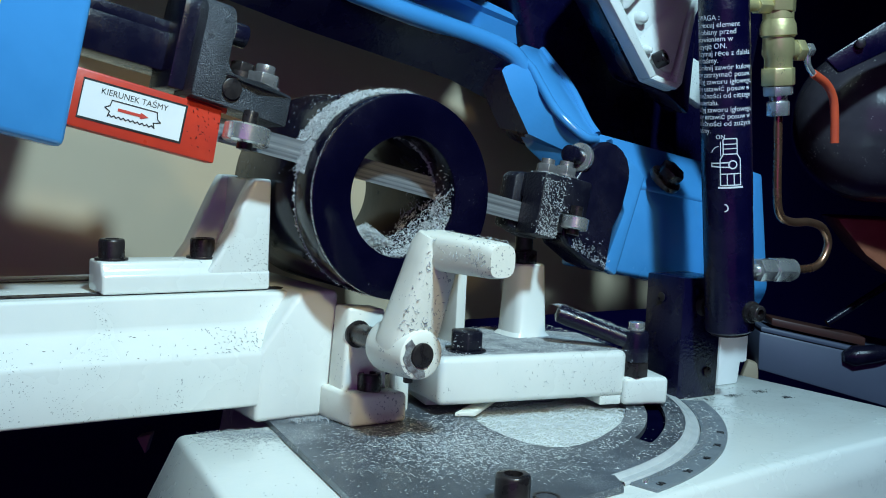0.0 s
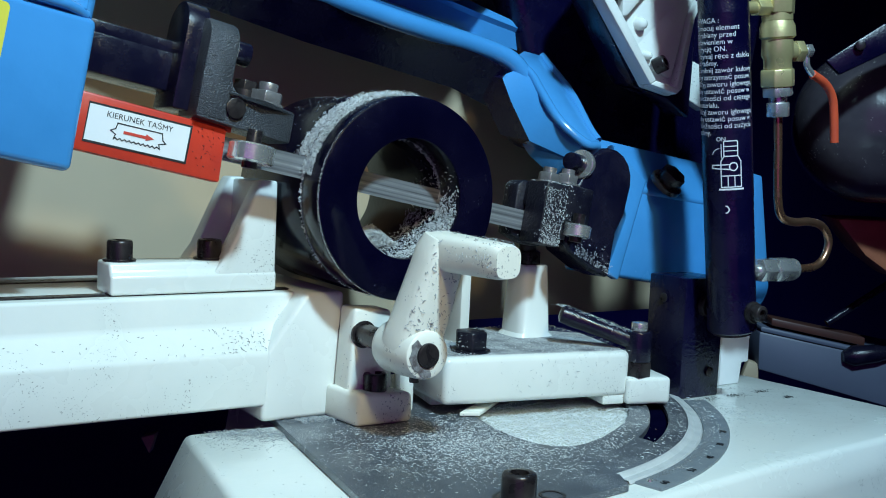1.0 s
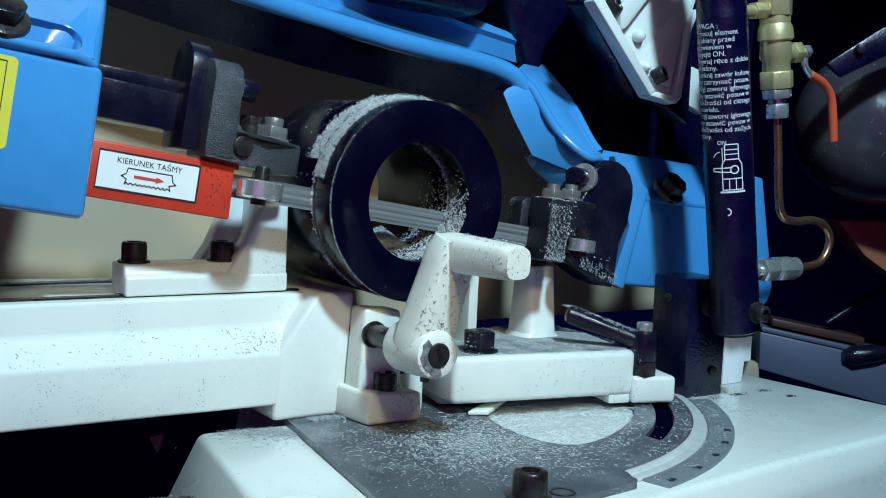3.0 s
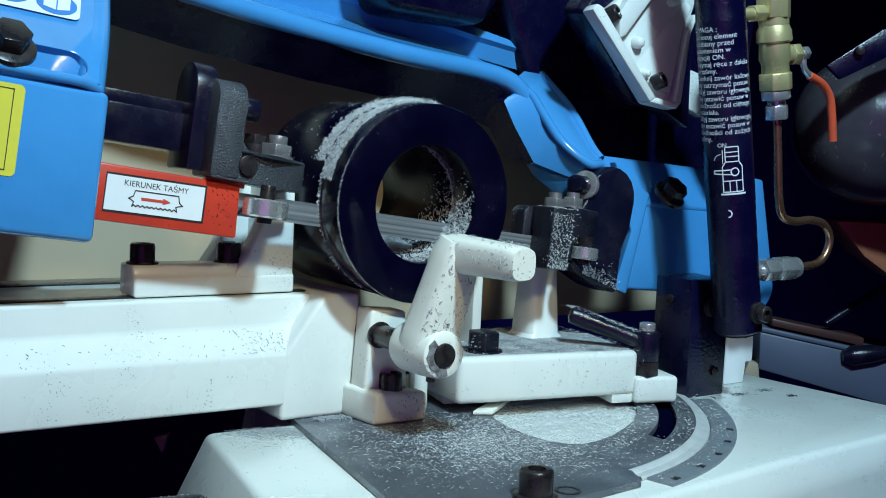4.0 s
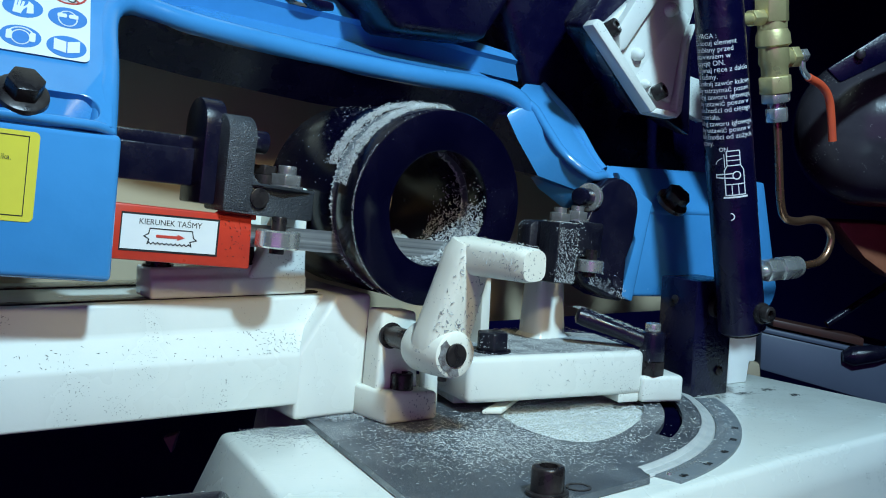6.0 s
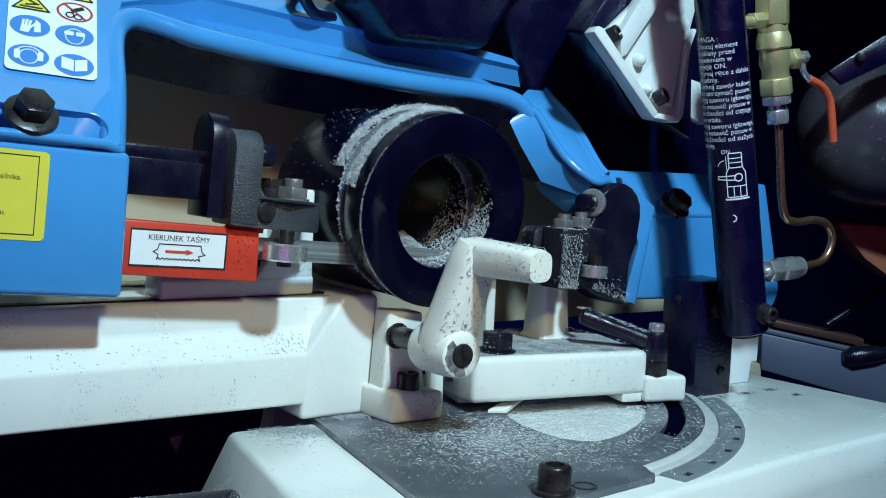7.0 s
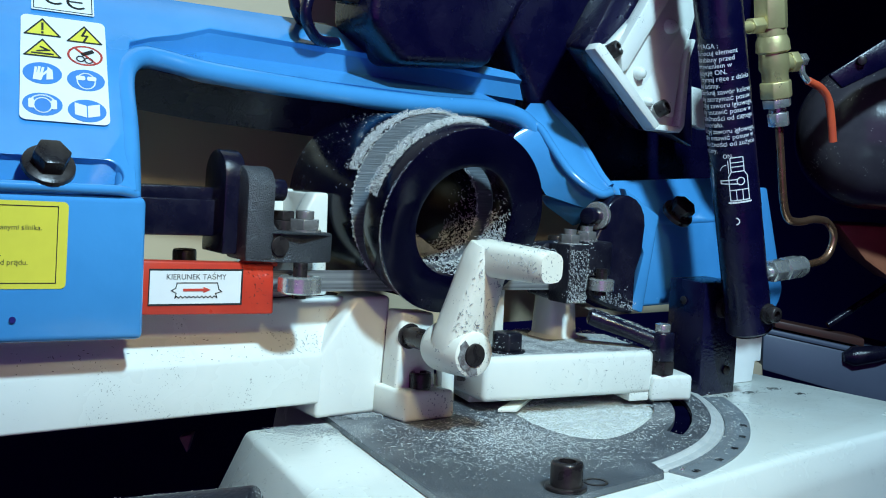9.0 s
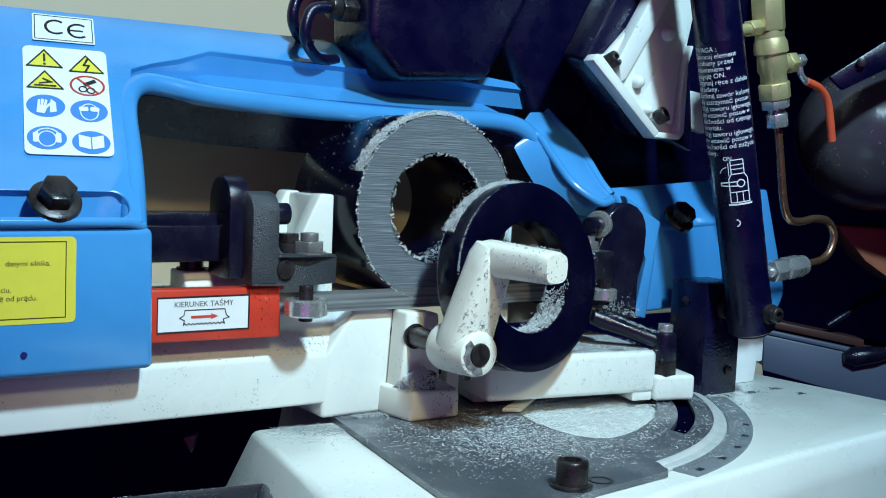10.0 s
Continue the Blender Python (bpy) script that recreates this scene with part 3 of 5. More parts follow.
def swing_jaw():
    ob = thing("swivel_vise_block", (0.13, 0.02, 0.0), "thick white cast vise block under grey chips", "vise block")
    pts = [(0.0545, -0.0015), (0.187, -0.0245), (0.205, 0.045), (0.150, 0.090), (0.062, 0.060)]
    part("block", prism([(x, y, 0.007) for x, y in pts], (0, 0, 0.030), 0.004, 3), WHITE, ob)
    inset = [(0.058, 0.003), (0.184, -0.0195), (0.1995, 0.042), (0.149, 0.084), (0.065, 0.057)]
    dust = part("dust_layer", prism([(x, y, 0.0368) for x, y in inset], (0, 0, 0.0006), 0.0002), DUST, ob, "mottled grey saw dust lying on the block", smooth=0)
    tagged(dust, kind="stuff")
    toe = [(0.183, -0.0265), (0.2135, -0.037), (0.226, 0.005), (0.200, 0.012)]
    part("toe", prism([(x, y, 0.0015) for x, y in toe], (0, 0, 0.0185), 0.003, 3), WHITE, ob)
    for a, b in (((0.169, -0.0195), (0.185, -0.0225)), ((0.062, 0.024), (0.100, 0.016))):
        part("pad", prism([(a[0], a[1], 0.0015), (b[0], b[1], 0.0015), (b[0] + 0.01, b[1] + 0.04, 0.0015), (a[0] + 0.01, a[1] + 0.04, 0.0015)], (0, 0, 0.007), 0.001), WHITE, ob)
    bm = bmesh.new()
    rings = []
    for z, rx, ry in ((0.034, 0.020, 0.018), (0.040, 0.0142, 0.0135), (0.086, 0.0112, 0.0112), (0.087, 0.0102, 0.0102)):
        rings.append([bm.verts.new((0.158 + rx * math.copysign(abs(math.cos(a)) ** 0.5, math.cos(a)), 0.052 + ry * math.copysign(abs(math.sin(a)) ** 0.5, math.sin(a)), z)) for a in [2 * math.pi * k / 24 for k in range(24)]])
    for a, b in zip(rings, rings[1:]):
        for k in range(24):
            bm.faces.new((a[k], a[(k + 1) % 24], b[(k + 1) % 24], b[k]))
    bm.faces.new(rings[-1])
    bm.faces.new(rings[0][::-1])
    part("column", bm, WHITE, ob)
    part("column_screw", merge(hexagon((0.156, 0.052, 0.0865), (0.156, 0.052, 0.096), 0.0102, 0.001), rod((0.156, 0.052, 0.095), (0.156, 0.052, 0.112), 0.0062, bevel=0.0006)), BOLT, ob, "black screw with its lock nut")
    part("jaw_plate", box(0.0908, 0.0985, 0.036, 0.066, 0.036, 0.125, 0.0015), WHITE, ob)
    part("hex_bolt", merge(rod((0.083, 0.012, 0.0365), (0.083, 0.012, 0.0385), 0.0125, n=24), hexagon((0.083, 0.012, 0.038), (0.083, 0.012, 0.0505), 0.0108, 0.001)), BLACK_DUSTY, ob, "dusty black hexagon bolt")
    # added pale strip for the recess's lit white lip
    part("pad", prism([(x, y, 0.0004) for x, y in ((0.066, -0.003), (0.078, -0.008), (0.112, 0.017), (0.104, 0.022))], (0, 0, 0.0026), 0.0006), CREAM, ob, "pale strip for the lit lip of the plate's recess")
    return ob


def clamp_lever():
    ob = thing("clamp_lever", (0.193, -0.02, 0.02), "black clamp lever on a stud, caked with chips", "clamp lever")
    b = Vector((0.1955, -0.022, 0.0195))
    part("nut", hexagon(b, b + Vector((0, 0, 0.010)), 0.0095, 0.0008), BOLT, ob)
    part("boss", rod(b + Vector((0, 0, 0.010)), b + Vector((0, 0, 0.030)), 0.0090, 0.0085, bevel=0.001), CAST_DARK, ob)
    part("stud", rod(b + Vector((0, 0, 0.030)), b + Vector((0, 0, 0.036)), 0.0055, bevel=0.0008), STEEL, ob, "bright stud end")
    tip, root = Vector((0.153, 0.010, 0.0590)), b + Vector((0, 0, 0.022))
    part("handle", lathe(root, tip, [(0, 0.0058), (0.5, 0.0056), (0.85, 0.0062), (0.97, 0.0058), (1, 0.003)], 18), CAST_DARK, ob)
    return ob


def cylinder_post():
    ob = thing("cylinder_post", (0.266, 0.01, 0.0), "black square steel post carrying the feed cylinder", "post")
    part("body", box(0.248, 0.287, -0.012, 0.024, -0.004, 0.0815, 0.0012), BLACK, ob)
    part("pin", rod((0.268, -0.017, 0.062), (0.268, 0.022, 0.062), 0.0075, bevel=0.0008), BOLT, ob)
    part("screw", rod((0.2475, 0.008, 0.066), (0.2465, 0.008, 0.066), 0.0032, bevel=0.0003), BOLT, ob)
    part("screw", rod((0.276, -0.0125, 0.014), (0.276, -0.0135, 0.014), 0.0036, bevel=0.0003), BOLT, ob)
    return ob


def stop_block():
    ob = part("limit_switch", prism([(0.313, 0.010, -0.004), (0.335, 0.010, -0.004), (0.337, 0.010, 0.012), (0.344, 0.010, 0.012), (0.344, 0.010, 0.0355), (0.313, 0.010, 0.0375)], (0, 0.028, 0), 0.0015), PAPER)
    return tagged(ob, "small white plastic switch housing behind the post", "switch")


machine_base()
vise_bed()
fixed_jaw()
crank_bracket()
hand_crank()
swing_jaw()
clamp_lever()
cylinder_post()
stop_block()


# ---- the work ----
def ring_body(name, y0, y1, parent):
    bm = rod((PIPE_X, y0, PIPE_Z), (PIPE_X, y1, PIPE_Z), PIPE_R, n=96, hollow=BORE_R, bevel=0.0011)
    return part(name, bm, PIPE_BLACK, parent)


def pipe():
    ob = thing("black_pipe", (PIPE_X, 0.07, PIPE_Z), "thick-walled black plastic pipe held in the vise, half sawn through", "pipe")
    ring_body("wall", CUT_Y + 0.0012, PIPE_END, ob)
    part("sawn_face", rod((PIPE_X, CUT_Y + 0.0002, PIPE_Z), (PIPE_X, CUT_Y + 0.0014, PIPE_Z), PIPE_R - 0.0006, n=96, hollow=BORE_R + 0.0006), SAWN, ob, "grey sawn face with fine saw marks")
    return ob


OFF_C = Vector((PIPE_X, CUT_Y - OFF_L / 2, PIPE_Z))


def offcut():
    ob = thing("pipe_offcut", OFF_C, "black plastic ring being sawn off the pipe", "pipe ring")
    ring_body("wall", CUT_Y - OFF_L, CUT_Y - 0.0012, ob)
    part("sawn_face", rod((PIPE_X, CUT_Y - 0.0014, PIPE_Z), (PIPE_X, CUT_Y - 0.0002, PIPE_Z), PIPE_R - 0.0006, n=96, hollow=BORE_R + 0.0006), SAWN, ob, "grey sawn face with fine saw marks")
    return ob


PIPE = pipe()
OFFCUT = offcut()


# ---- the moving saw head ----
def cant(x, v, w=0.0):
    """A point on the leaning face of the head: v up the slope, w out of it."""
    s = math.sqrt(0.5)
    return Vector((x, 0.055 + s * (v - w), 0.120 + s * (v + w)))


HEAD = thing("saw_head", PIVOT, "blue enamelled band saw head swinging down on its pivot", "band saw head")


LEAN = Matrix(((1, 0, 0, 0), (0, math.sqrt(0.5), -math.sqrt(0.5), 0.055), (0, math.sqrt(0.5), math.sqrt(0.5), 0.120), (0, 0, 0, 1)))


def head_frame():
    # blade wheel housing: upright lower front, leaning upper front
    low = [(-0.60, 0.036), (-0.152, 0.0355), (-0.1535, 0.119), (-0.60, 0.118)]
    part("lower_housing", prism([(x, 0.055, z) for x, z in low], (0, 0.0185, 0), 0.004, 3), BLUE, HEAD)
    top = [(-0.60, 0.0), (-0.160, 0.002), (-0.1505, 0.060), (-0.143, 0.112), (-0.136, 0.134), (-0.120, 0.1415), (-0.100, 0.1480), (-0.074, 0.1590), (0.0, 0.1570), (0.100, 0.1540), (0.165, 0.1490), (0.196, 0.1475), (0.214, 0.1470), (0.190, 0.1545), (0.165, 0.158), (0.056, 0.178), (0.0, 0.184), (-0.60, 0.185)]
    slot = rounded(-0.45, 0.0052, -0.1655, 0.0262, 0.0095, 6)
    bow = plate_with_holes(top, [slot], -0.044, 0.002)
    bow.transform(LEAN)
    part("bow", soften(bow, 0.0035, 3), BLUE, HEAD)
    # hollow of the slot: a slanting floor over a black sheet for the gap's shade
    part("slot_floor", ribbon([cant(-0.45, 0.0275, -0.002), cant(-0.180, 0.0275, -0.002), cant(-0.166, 0.0240, -0.002), cant(-0.1635, 0.0130, -0.002)], [cant(-0.45, 0.0120, -0.015), cant(-0.186, 0.0120, -0.015), cant(-0.180, 0.0110, -0.015), cant(-0.1765, 0.0060, -0.015)], (0, 0.002, -0.002)), BLUE, HEAD, "sloping floor of the slot")
    part("slot_shade", prism([cant(x, v, -0.020) for x, v in ((-0.45, 0.001), (-0.165, 0.001), (-0.165, 0.028), (-0.45, 0.028))], Vector((0, 0.7071, -0.7071)) * 0.002), VOID, HEAD, "black sheet standing in for shade behind the slot", smooth=0)
    part("slot_lip", tube([cant(-0.45, 0.0022, 0.0012), cant(-0.30, 0.0022, 0.0012), cant(-0.185, 0.0022, 0.0012), cant(-0.168, 0.0024, 0.0005), cant(-0.159, 0.0030, -0.0030)], 0.0030, 12, samples=4), BLUE, HEAD)
    # rolled edge round the opening, with the hollow above it
    part("bow_lip", tube([cant(-0.1625, 0.004, -0.008), cant(-0.158, 0.030, -0.005), cant(-0.1525, 0.060, -0.005), cant(-0.1465, 0.100, -0.005), cant(-0.1395, 0.1185, -0.005), cant(-0.1280, 0.1285, -0.006), cant(-0.1135, 0.1290, -0.007), cant(-0.0755, 0.1225, -0.008), cant(0.019, 0.1165, -0.009), cant(0.09, 0.1150, -0.009), cant(0.150, 0.1165, -0.008), cant(0.180, 0.1095, -0.0065), cant(0.1970, 0.0985, -0.0125)], 0.0078, 16, samples=6), BLUE, HEAD)
    ridge = [(-0.138, 0.1340, 0.0), (-0.120, 0.1425, 0.4), (-0.100, 0.1490, 0.8), (-0.074, 0.1600, 1.0), (0.0, 0.1580, 1.0), (0.100, 0.1550, 1.0), (0.165, 0.1500, 1.0), (0.196, 0.1482, 1.0), (0.212, 0.1478, 1.0)]
    over = [cant(x, v, -0.001) for x, v, k in ridge]
    deep = [cant(x, v - 0.003 - 0.005 * k, -0.006 - 0.008 * k) for x, v, k in ridge]
    part("beam_hollow", ribbon(over, deep, (0, 0.003, 0.003)), BLUE, HEAD)
    part("beam_floor", ribbon(deep[:-2], [cant(x, v, -0.0035) for x, v in ((-0.136, 0.1260), (-0.122, 0.1350), (-0.104, 0.1335), (-0.076, 0.1285), (0.0, 0.1235), (0.100, 0.1212), (0.168, 0.1205))], (0, 0.003, -0.003)), BLUE, HEAD)
    arm = [(0.200, 0.127), (0.188, 0.116), (0.1810, 0.109), (0.1945, 0.0995), (0.1965, 0.076), (0.2007, 0.0472), (0.2183, 0.0267), (0.238, 0.033), (0.2345, 0.050), (0.234, 0.0889), (0.2230, 0.1189), (0.2200, 0.1290)]
    part("arm", prism([cant(x, v, -0.004) for x, v in arm], Vector((0, 0.7071, -0.7071)) * 0.040, 0.002, 2), BLUE, HEAD)
    part("arm_crease", tube([cant(0.1780, 0.1110, -0.007), cant(0.1945, 0.0995, -0.0055), cant(0.1970, 0.076, -0.0050), cant(0.2015, 0.0472, -0.0050), cant(0.2185, 0.0280, -0.0050), cant(0.2330, 0.0300, -0.0055)], 0.0036, 12, samples=6), BLUE, HEAD)
    # black sheet under the beam, put there for its shade
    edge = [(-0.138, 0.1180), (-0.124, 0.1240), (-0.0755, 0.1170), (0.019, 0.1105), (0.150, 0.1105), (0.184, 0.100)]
    part("underside_shade", ribbon([cant(x, v, -0.010) for x, v in edge], [cant(x, v, -0.046) for x, v in edge], (0, -0.0011, -0.0011)), BLACK, HEAD, "black sheet standing in for the shade under the beam")
    # front of the descending arm below its crease, and a black strip painted for its inner shade
    crease = [cant(0.1945, 0.0995, -0.003), cant(0.1965, 0.076, -0.003), cant(0.2007, 0.0472, -0.003), cant(0.2183, 0.0267, -0.003)]
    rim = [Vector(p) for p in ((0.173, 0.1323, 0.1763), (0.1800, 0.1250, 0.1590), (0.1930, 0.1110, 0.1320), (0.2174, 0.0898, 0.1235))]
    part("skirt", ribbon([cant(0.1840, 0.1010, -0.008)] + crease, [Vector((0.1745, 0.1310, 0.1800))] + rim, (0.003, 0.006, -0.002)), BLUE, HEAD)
    part("arm_shade", ribbon(rim, [p + Vector((-0.006, 0.030, 0.004)) for p in rim], (0.003, 0, 0.003)), BLACK, HEAD, "black strip standing in for shade inside the arm")
    part("arm_rib", tube([cant(0.2215, 0.1380, -0.008), cant(0.2225, 0.1190, -0.0055), cant(0.2325, 0.0889, -0.0055), cant(0.2330, 0.050, -0.0055), cant(0.2360, 0.036, -0.0055)], 0.0040, 12, samples=6), BLUE, HEAD)
    rb = [(0.268, 0.044), (0.43, 0.050), (0.43, 0.125), (0.268, 0.114)]
    part("pivot_housing", prism([(x, 0.085, z) for x, z in rb], (0, 0.05, 0), 0.003, 3), BLUE, HEAD)
    part("pivot_ledge", prism([(0.276, 0.083, 0.113), (0.43, 0.083, 0.124), (0.43, 0.115, 0.160), (0.246, 0.100, 0.148)], (0, 0.02, -0.02), 0.003, 3), BLUE, HEAD)
    part("flange", prism([(0.246, 0.078, 0.142), (0.283, 0.073, 0.121), (0.272, 0.073, 0.041), (0.258, 0.073, 0.045), (0.268, 0.073, 0.090)], (0.004, 0.012, 0), 0.002, 2), BLUE, HEAD)
    lug = [(0.400, 0.150)] + [(0.404 + 0.028 * math.cos(radians(a)), 0.062 + 0.026 * math.sin(radians(a))) for a in range(0, -181, -15)] + [(0.376, 0.150)]
    part("pivot_lug", prism([(x, 0.062, z) for x, z in lug], (0, 0.02, 0), 0.002, 2), BLUE, HEAD)


def left_guide():
    part("guide_bar", merge(box(-0.17, -0.086, 0.0865, 0.118, 0.0950, 0.1180, 0.0012), box(-0.17, -0.086, 0.0905, 0.116, 0.1160, 0.1255, 0.0012)), CAST_DARK, HEAD, "black square guide bar")
    out = arc(0.0, 0.0, 0.0165, 0, 180, 14)
    cap = [(0.076 + 0.0 + x, 0.1335 + z) for x, z in out] + [(0.0595, 0.0850), (0.0925, 0.0850)]
    part("guide_clamp", prism([(-0.0985, y + 0.012, z) for y, z in cap], (0.0140, 0, 0), 0.0015, 2), CAST_DARK, HEAD, "black rounded clamp")
    arm = [(0.058 + 0.014 + 0.014 * math.cos(radians(a)), 0.127 + 0.014 * math.sin(radians(a))) for a in range(0, 181, 15)] + [(0.058, 0.083), (0.086, 0.083)]
    blk = part("guide_block", prism([(-0.0885, 0.0585, 0.082), (-0.0485, 0.0585, 0.0808), (-0.0215, 0.070, 0.0805), (-0.0215, 0.070, 0.1000), (-0.0485, 0.0585, 0.1005), (-0.0885, 0.0585, 0.1015)], (0.0, 0.030, 0), 0.0018, 2), CAST, HEAD, "grey rough cast blade guide block")
    part("guide_arm", prism([(-0.0890, y, z) for y, z in arm], (0.0190, 0, 0), 0.002, 2), CAST, blk, "grey rough cast arm of the block")
    part("fillet", prism([(-0.0705, 0.0600, z) for z in (0.0985, 0.1085)] + [(-0.0690, 0.0600, 0.1045), (-0.0665, 0.0600, 0.1018), (-0.0610, 0.0600, 0.0985)], (0, 0.024, 0)), CAST, blk)
    part("grub_screw", rod((-0.0655, 0.0595, 0.0920), (-0.0655, 0.0572, 0.0920), 0.0062, bevel=0.0006), BOLT, blk)
    part("washer", rod((-0.0715, 0.074, 0.1265), (-0.0675, 0.074, 0.1265), 0.0098, bevel=0.0006), STEEL, blk, "bright washer")
    part("lock_bolt", rod((-0.0680, 0.074, 0.1265), (-0.0575, 0.074, 0.1265), 0.0070, bevel=0.0006), CAST_DARK, blk, "black bolt end")
    part("nut", merge(rod((-0.0405, 0.0745, 0.0990), (-0.0405, 0.0745, 0.1018), 0.0110), hexagon((-0.0405, 0.0745, 0.1018), (-0.0405, 0.0745, 0.1085), 0.0105), rod((-0.0405, 0.0745, 0.1085), (-0.0405, 0.0745, 0.1140), 0.0060, bevel=0.0005)), NUT, blk, "hexagon nut on a threaded stud")
    part("nut", merge(rod((-0.0515, 0.0830, 0.0995), (-0.0515, 0.0830, 0.107), 0.0090), hexagon((-0.0515, 0.0830, 0.1070), (-0.0515, 0.0830, 0.1130), 0.0078)), BOLT, blk)
    bearing = part("bearing", lathe((-0.0525, 0.054, 0.0625), (-0.0525, 0.054, 0.0735), [(0, 0.0125), (0.1, 0.0138), (0.9, 0.0138), (1, 0.0125), (1.0, 0.0080), (0.9, 0.0078)], 36), STEEL, HEAD, "bright guide bearing")
    part("axle", rod((-0.0525, 0.054, 0.0590), (-0.0525, 0.054, 0.082), 0.0046, bevel=0.0005), BOLT, bearing)
    guard = part("guard", prism([(-0.175, 0.0650, 0.049), (-0.064, 0.0650, 0.0478), (-0.0655, 0.0650, 0.0800), (-0.175, 0.0650, 0.0815)], (0, 0.0115, 0), 0.0014, 2), RED, HEAD, "red painted blade guard, scuffed at its end")
    part("tab", prism([(-0.0905, 0.0665, 0.0790), (-0.0620, 0.0665, 0.0780), (-0.0620, 0.0665, 0.0835), (-0.0700, 0.0665, 0.0850), (-0.0830, 0.0665, 0.0850)], (0, 0.003, 0), 0.0008), RED, guard, "red folded tab")
    m = Matrix.Translation((-0.147, 0.0649, 0.0553)) @ pose(0, 0, 0, 90)
    part("sticker_border", patch([(0, -0.0012), (0.0605, -0.0012), (0.0605, 0.0212), (0, 0.0212)], m, 0.0002), INK, guard, smooth=0)
    m = Matrix.Translation((-0.147, 0.0646, 0.0553)) @ pose(0, 0, 0, 90)
    part("sticker", patch([(0.0006, 0.0), (0.0592, 0.0), (0.0592, 0.020), (0.0006, 0.020)], m, 0.0002), PAPER, guard, "white sticker with an arrow for the band's direction", smooth=0)
    m = Matrix.Translation((-0.147, 0.0643, 0.0553)) @ pose(0, 0, 0, 90)
    part("lettering", letters("KIERUNEK TAŚMY", 0.0047, m @ pose(0.0298, 0.0148, 0), "CENTER"), INK, guard, smooth=0)
    teeth = [(0.0165, 0.0035)] + [(0.0165 + 0.0009 + i * 0.00135, 0.0035 + (0.0011 if i % 2 == 0 else 0)) for i in range(19)] + [(0.0435, 0.0035), (0.0425, 0.0062), (0.0465, 0.0073), (0.0445, 0.0088), (0.0435, 0.0127), (0.0175, 0.0127), (0.0168, 0.0095), (0.0142, 0.0080), (0.0172, 0.0064)]
    part("band_drawing", strip(teeth, 0.0006, m, True), INK, guard, smooth=0)
    part("arrow", patch([(0.0215, 0.0076), (0.0345, 0.0076), (0.0345, 0.0066), (0.0392, 0.0084), (0.0345, 0.0102), (0.0345, 0.0092), (0.0215, 0.0092)], m, 0.0002), INK_RED, guard, smooth=0)


def right_guide():
    blk = part("guide_block", box(0.1660, 0.1860, 0.0475, 0.0690, 0.0535, 0.0975, 0.0018), BLACK_DUSTY, HEAD, "black blade guide block caked with chips")
    part("rear_cheek", prism([(0.1610, 0.0725, 0.0575), (0.1790, 0.0725, 0.0530), (0.1900, 0.0725, 0.0530), (0.1900, 0.0725, 0.0985), (0.1640, 0.0725, 0.0970), (0.1600, 0.0725, 0.0930)], (0, 0.016, 0), 0.0016), BLACK_DUSTY, blk)
    part("bridge", box(0.1670, 0.1900, 0.0640, 0.0760, 0.0800, 0.0970, 0.001), BLACK_DUSTY, blk)
    part("holder", box(0.1845, 0.2140, 0.0520, 0.0760, 0.0740, 0.1000, 0.0018), BLACK_DUSTY, blk)
    part("nut", merge(rod((0.176, 0.060, 0.0955), (0.176, 0.060, 0.0985), 0.0092), hexagon((0.176, 0.060, 0.0985), (0.176, 0.060, 0.1045), 0.0080), rod((0.176, 0.060, 0.1045), (0.176, 0.060, 0.1085), 0.0048)), NUT, blk)
    part("nut", merge(rod((0.1945, 0.062, 0.0985), (0.1945, 0.062, 0.1012), 0.0092), hexagon((0.1945, 0.062, 0.1012), (0.1945, 0.062, 0.1072), 0.0080), rod((0.1945, 0.062, 0.1072), (0.1945, 0.062, 0.1110), 0.0048)), NUT, blk)
    out = [(0.208, 0.060), (0.214, 0.0535), (0.238, 0.0440), (0.257, 0.0410), (0.2565, 0.075), (0.262, 0.090), (0.2635, 0.112)] + [(0.2400 + 0.0235 * math.cos(radians(a)), 0.1130 + 0.0235 * math.sin(radians(a))) for a in range(0, 181, 20)] + [(0.208, 0.098)]
    part("guide_clamp", prism([(x, 0.068, z) for x, z in out], (0, 0.028, 0), 0.003, 3), CAST_DARK, HEAD, "black cast guide clamp")
    part("lock_washer", rod((0.2170, 0.0740, 0.1190), (0.2120, 0.0720, 0.1190), 0.0110, bevel=0.0012), STEEL, HEAD, "bright washer")
    part("lock_screw", rod((0.2125, 0.0720, 0.1190), (0.1990, 0.0680, 0.1185), 0.0066, bevel=0.001), CAST_DARK, HEAD, "black socket head cap screw")
    bearing = part("bearing", lathe((0.1985, 0.046, 0.0635), (0.1985, 0.046, 0.0725), [(0, 0.0085), (0.1, 0.0098), (0.9, 0.0098), (1, 0.0085)], 30), STEEL, HEAD, "bright guide bearing")
    part("axle", rod((0.1985, 0.046, 0.060), (0.1985, 0.046, 0.080), 0.0045), BOLT, bearing)


def blade():
    part("saw_band", merge(box(-0.17, 0.235, 0.0695, 0.0705, 0.0615, 0.0755)), BLADE, HEAD, "bright steel saw band", smooth=0)


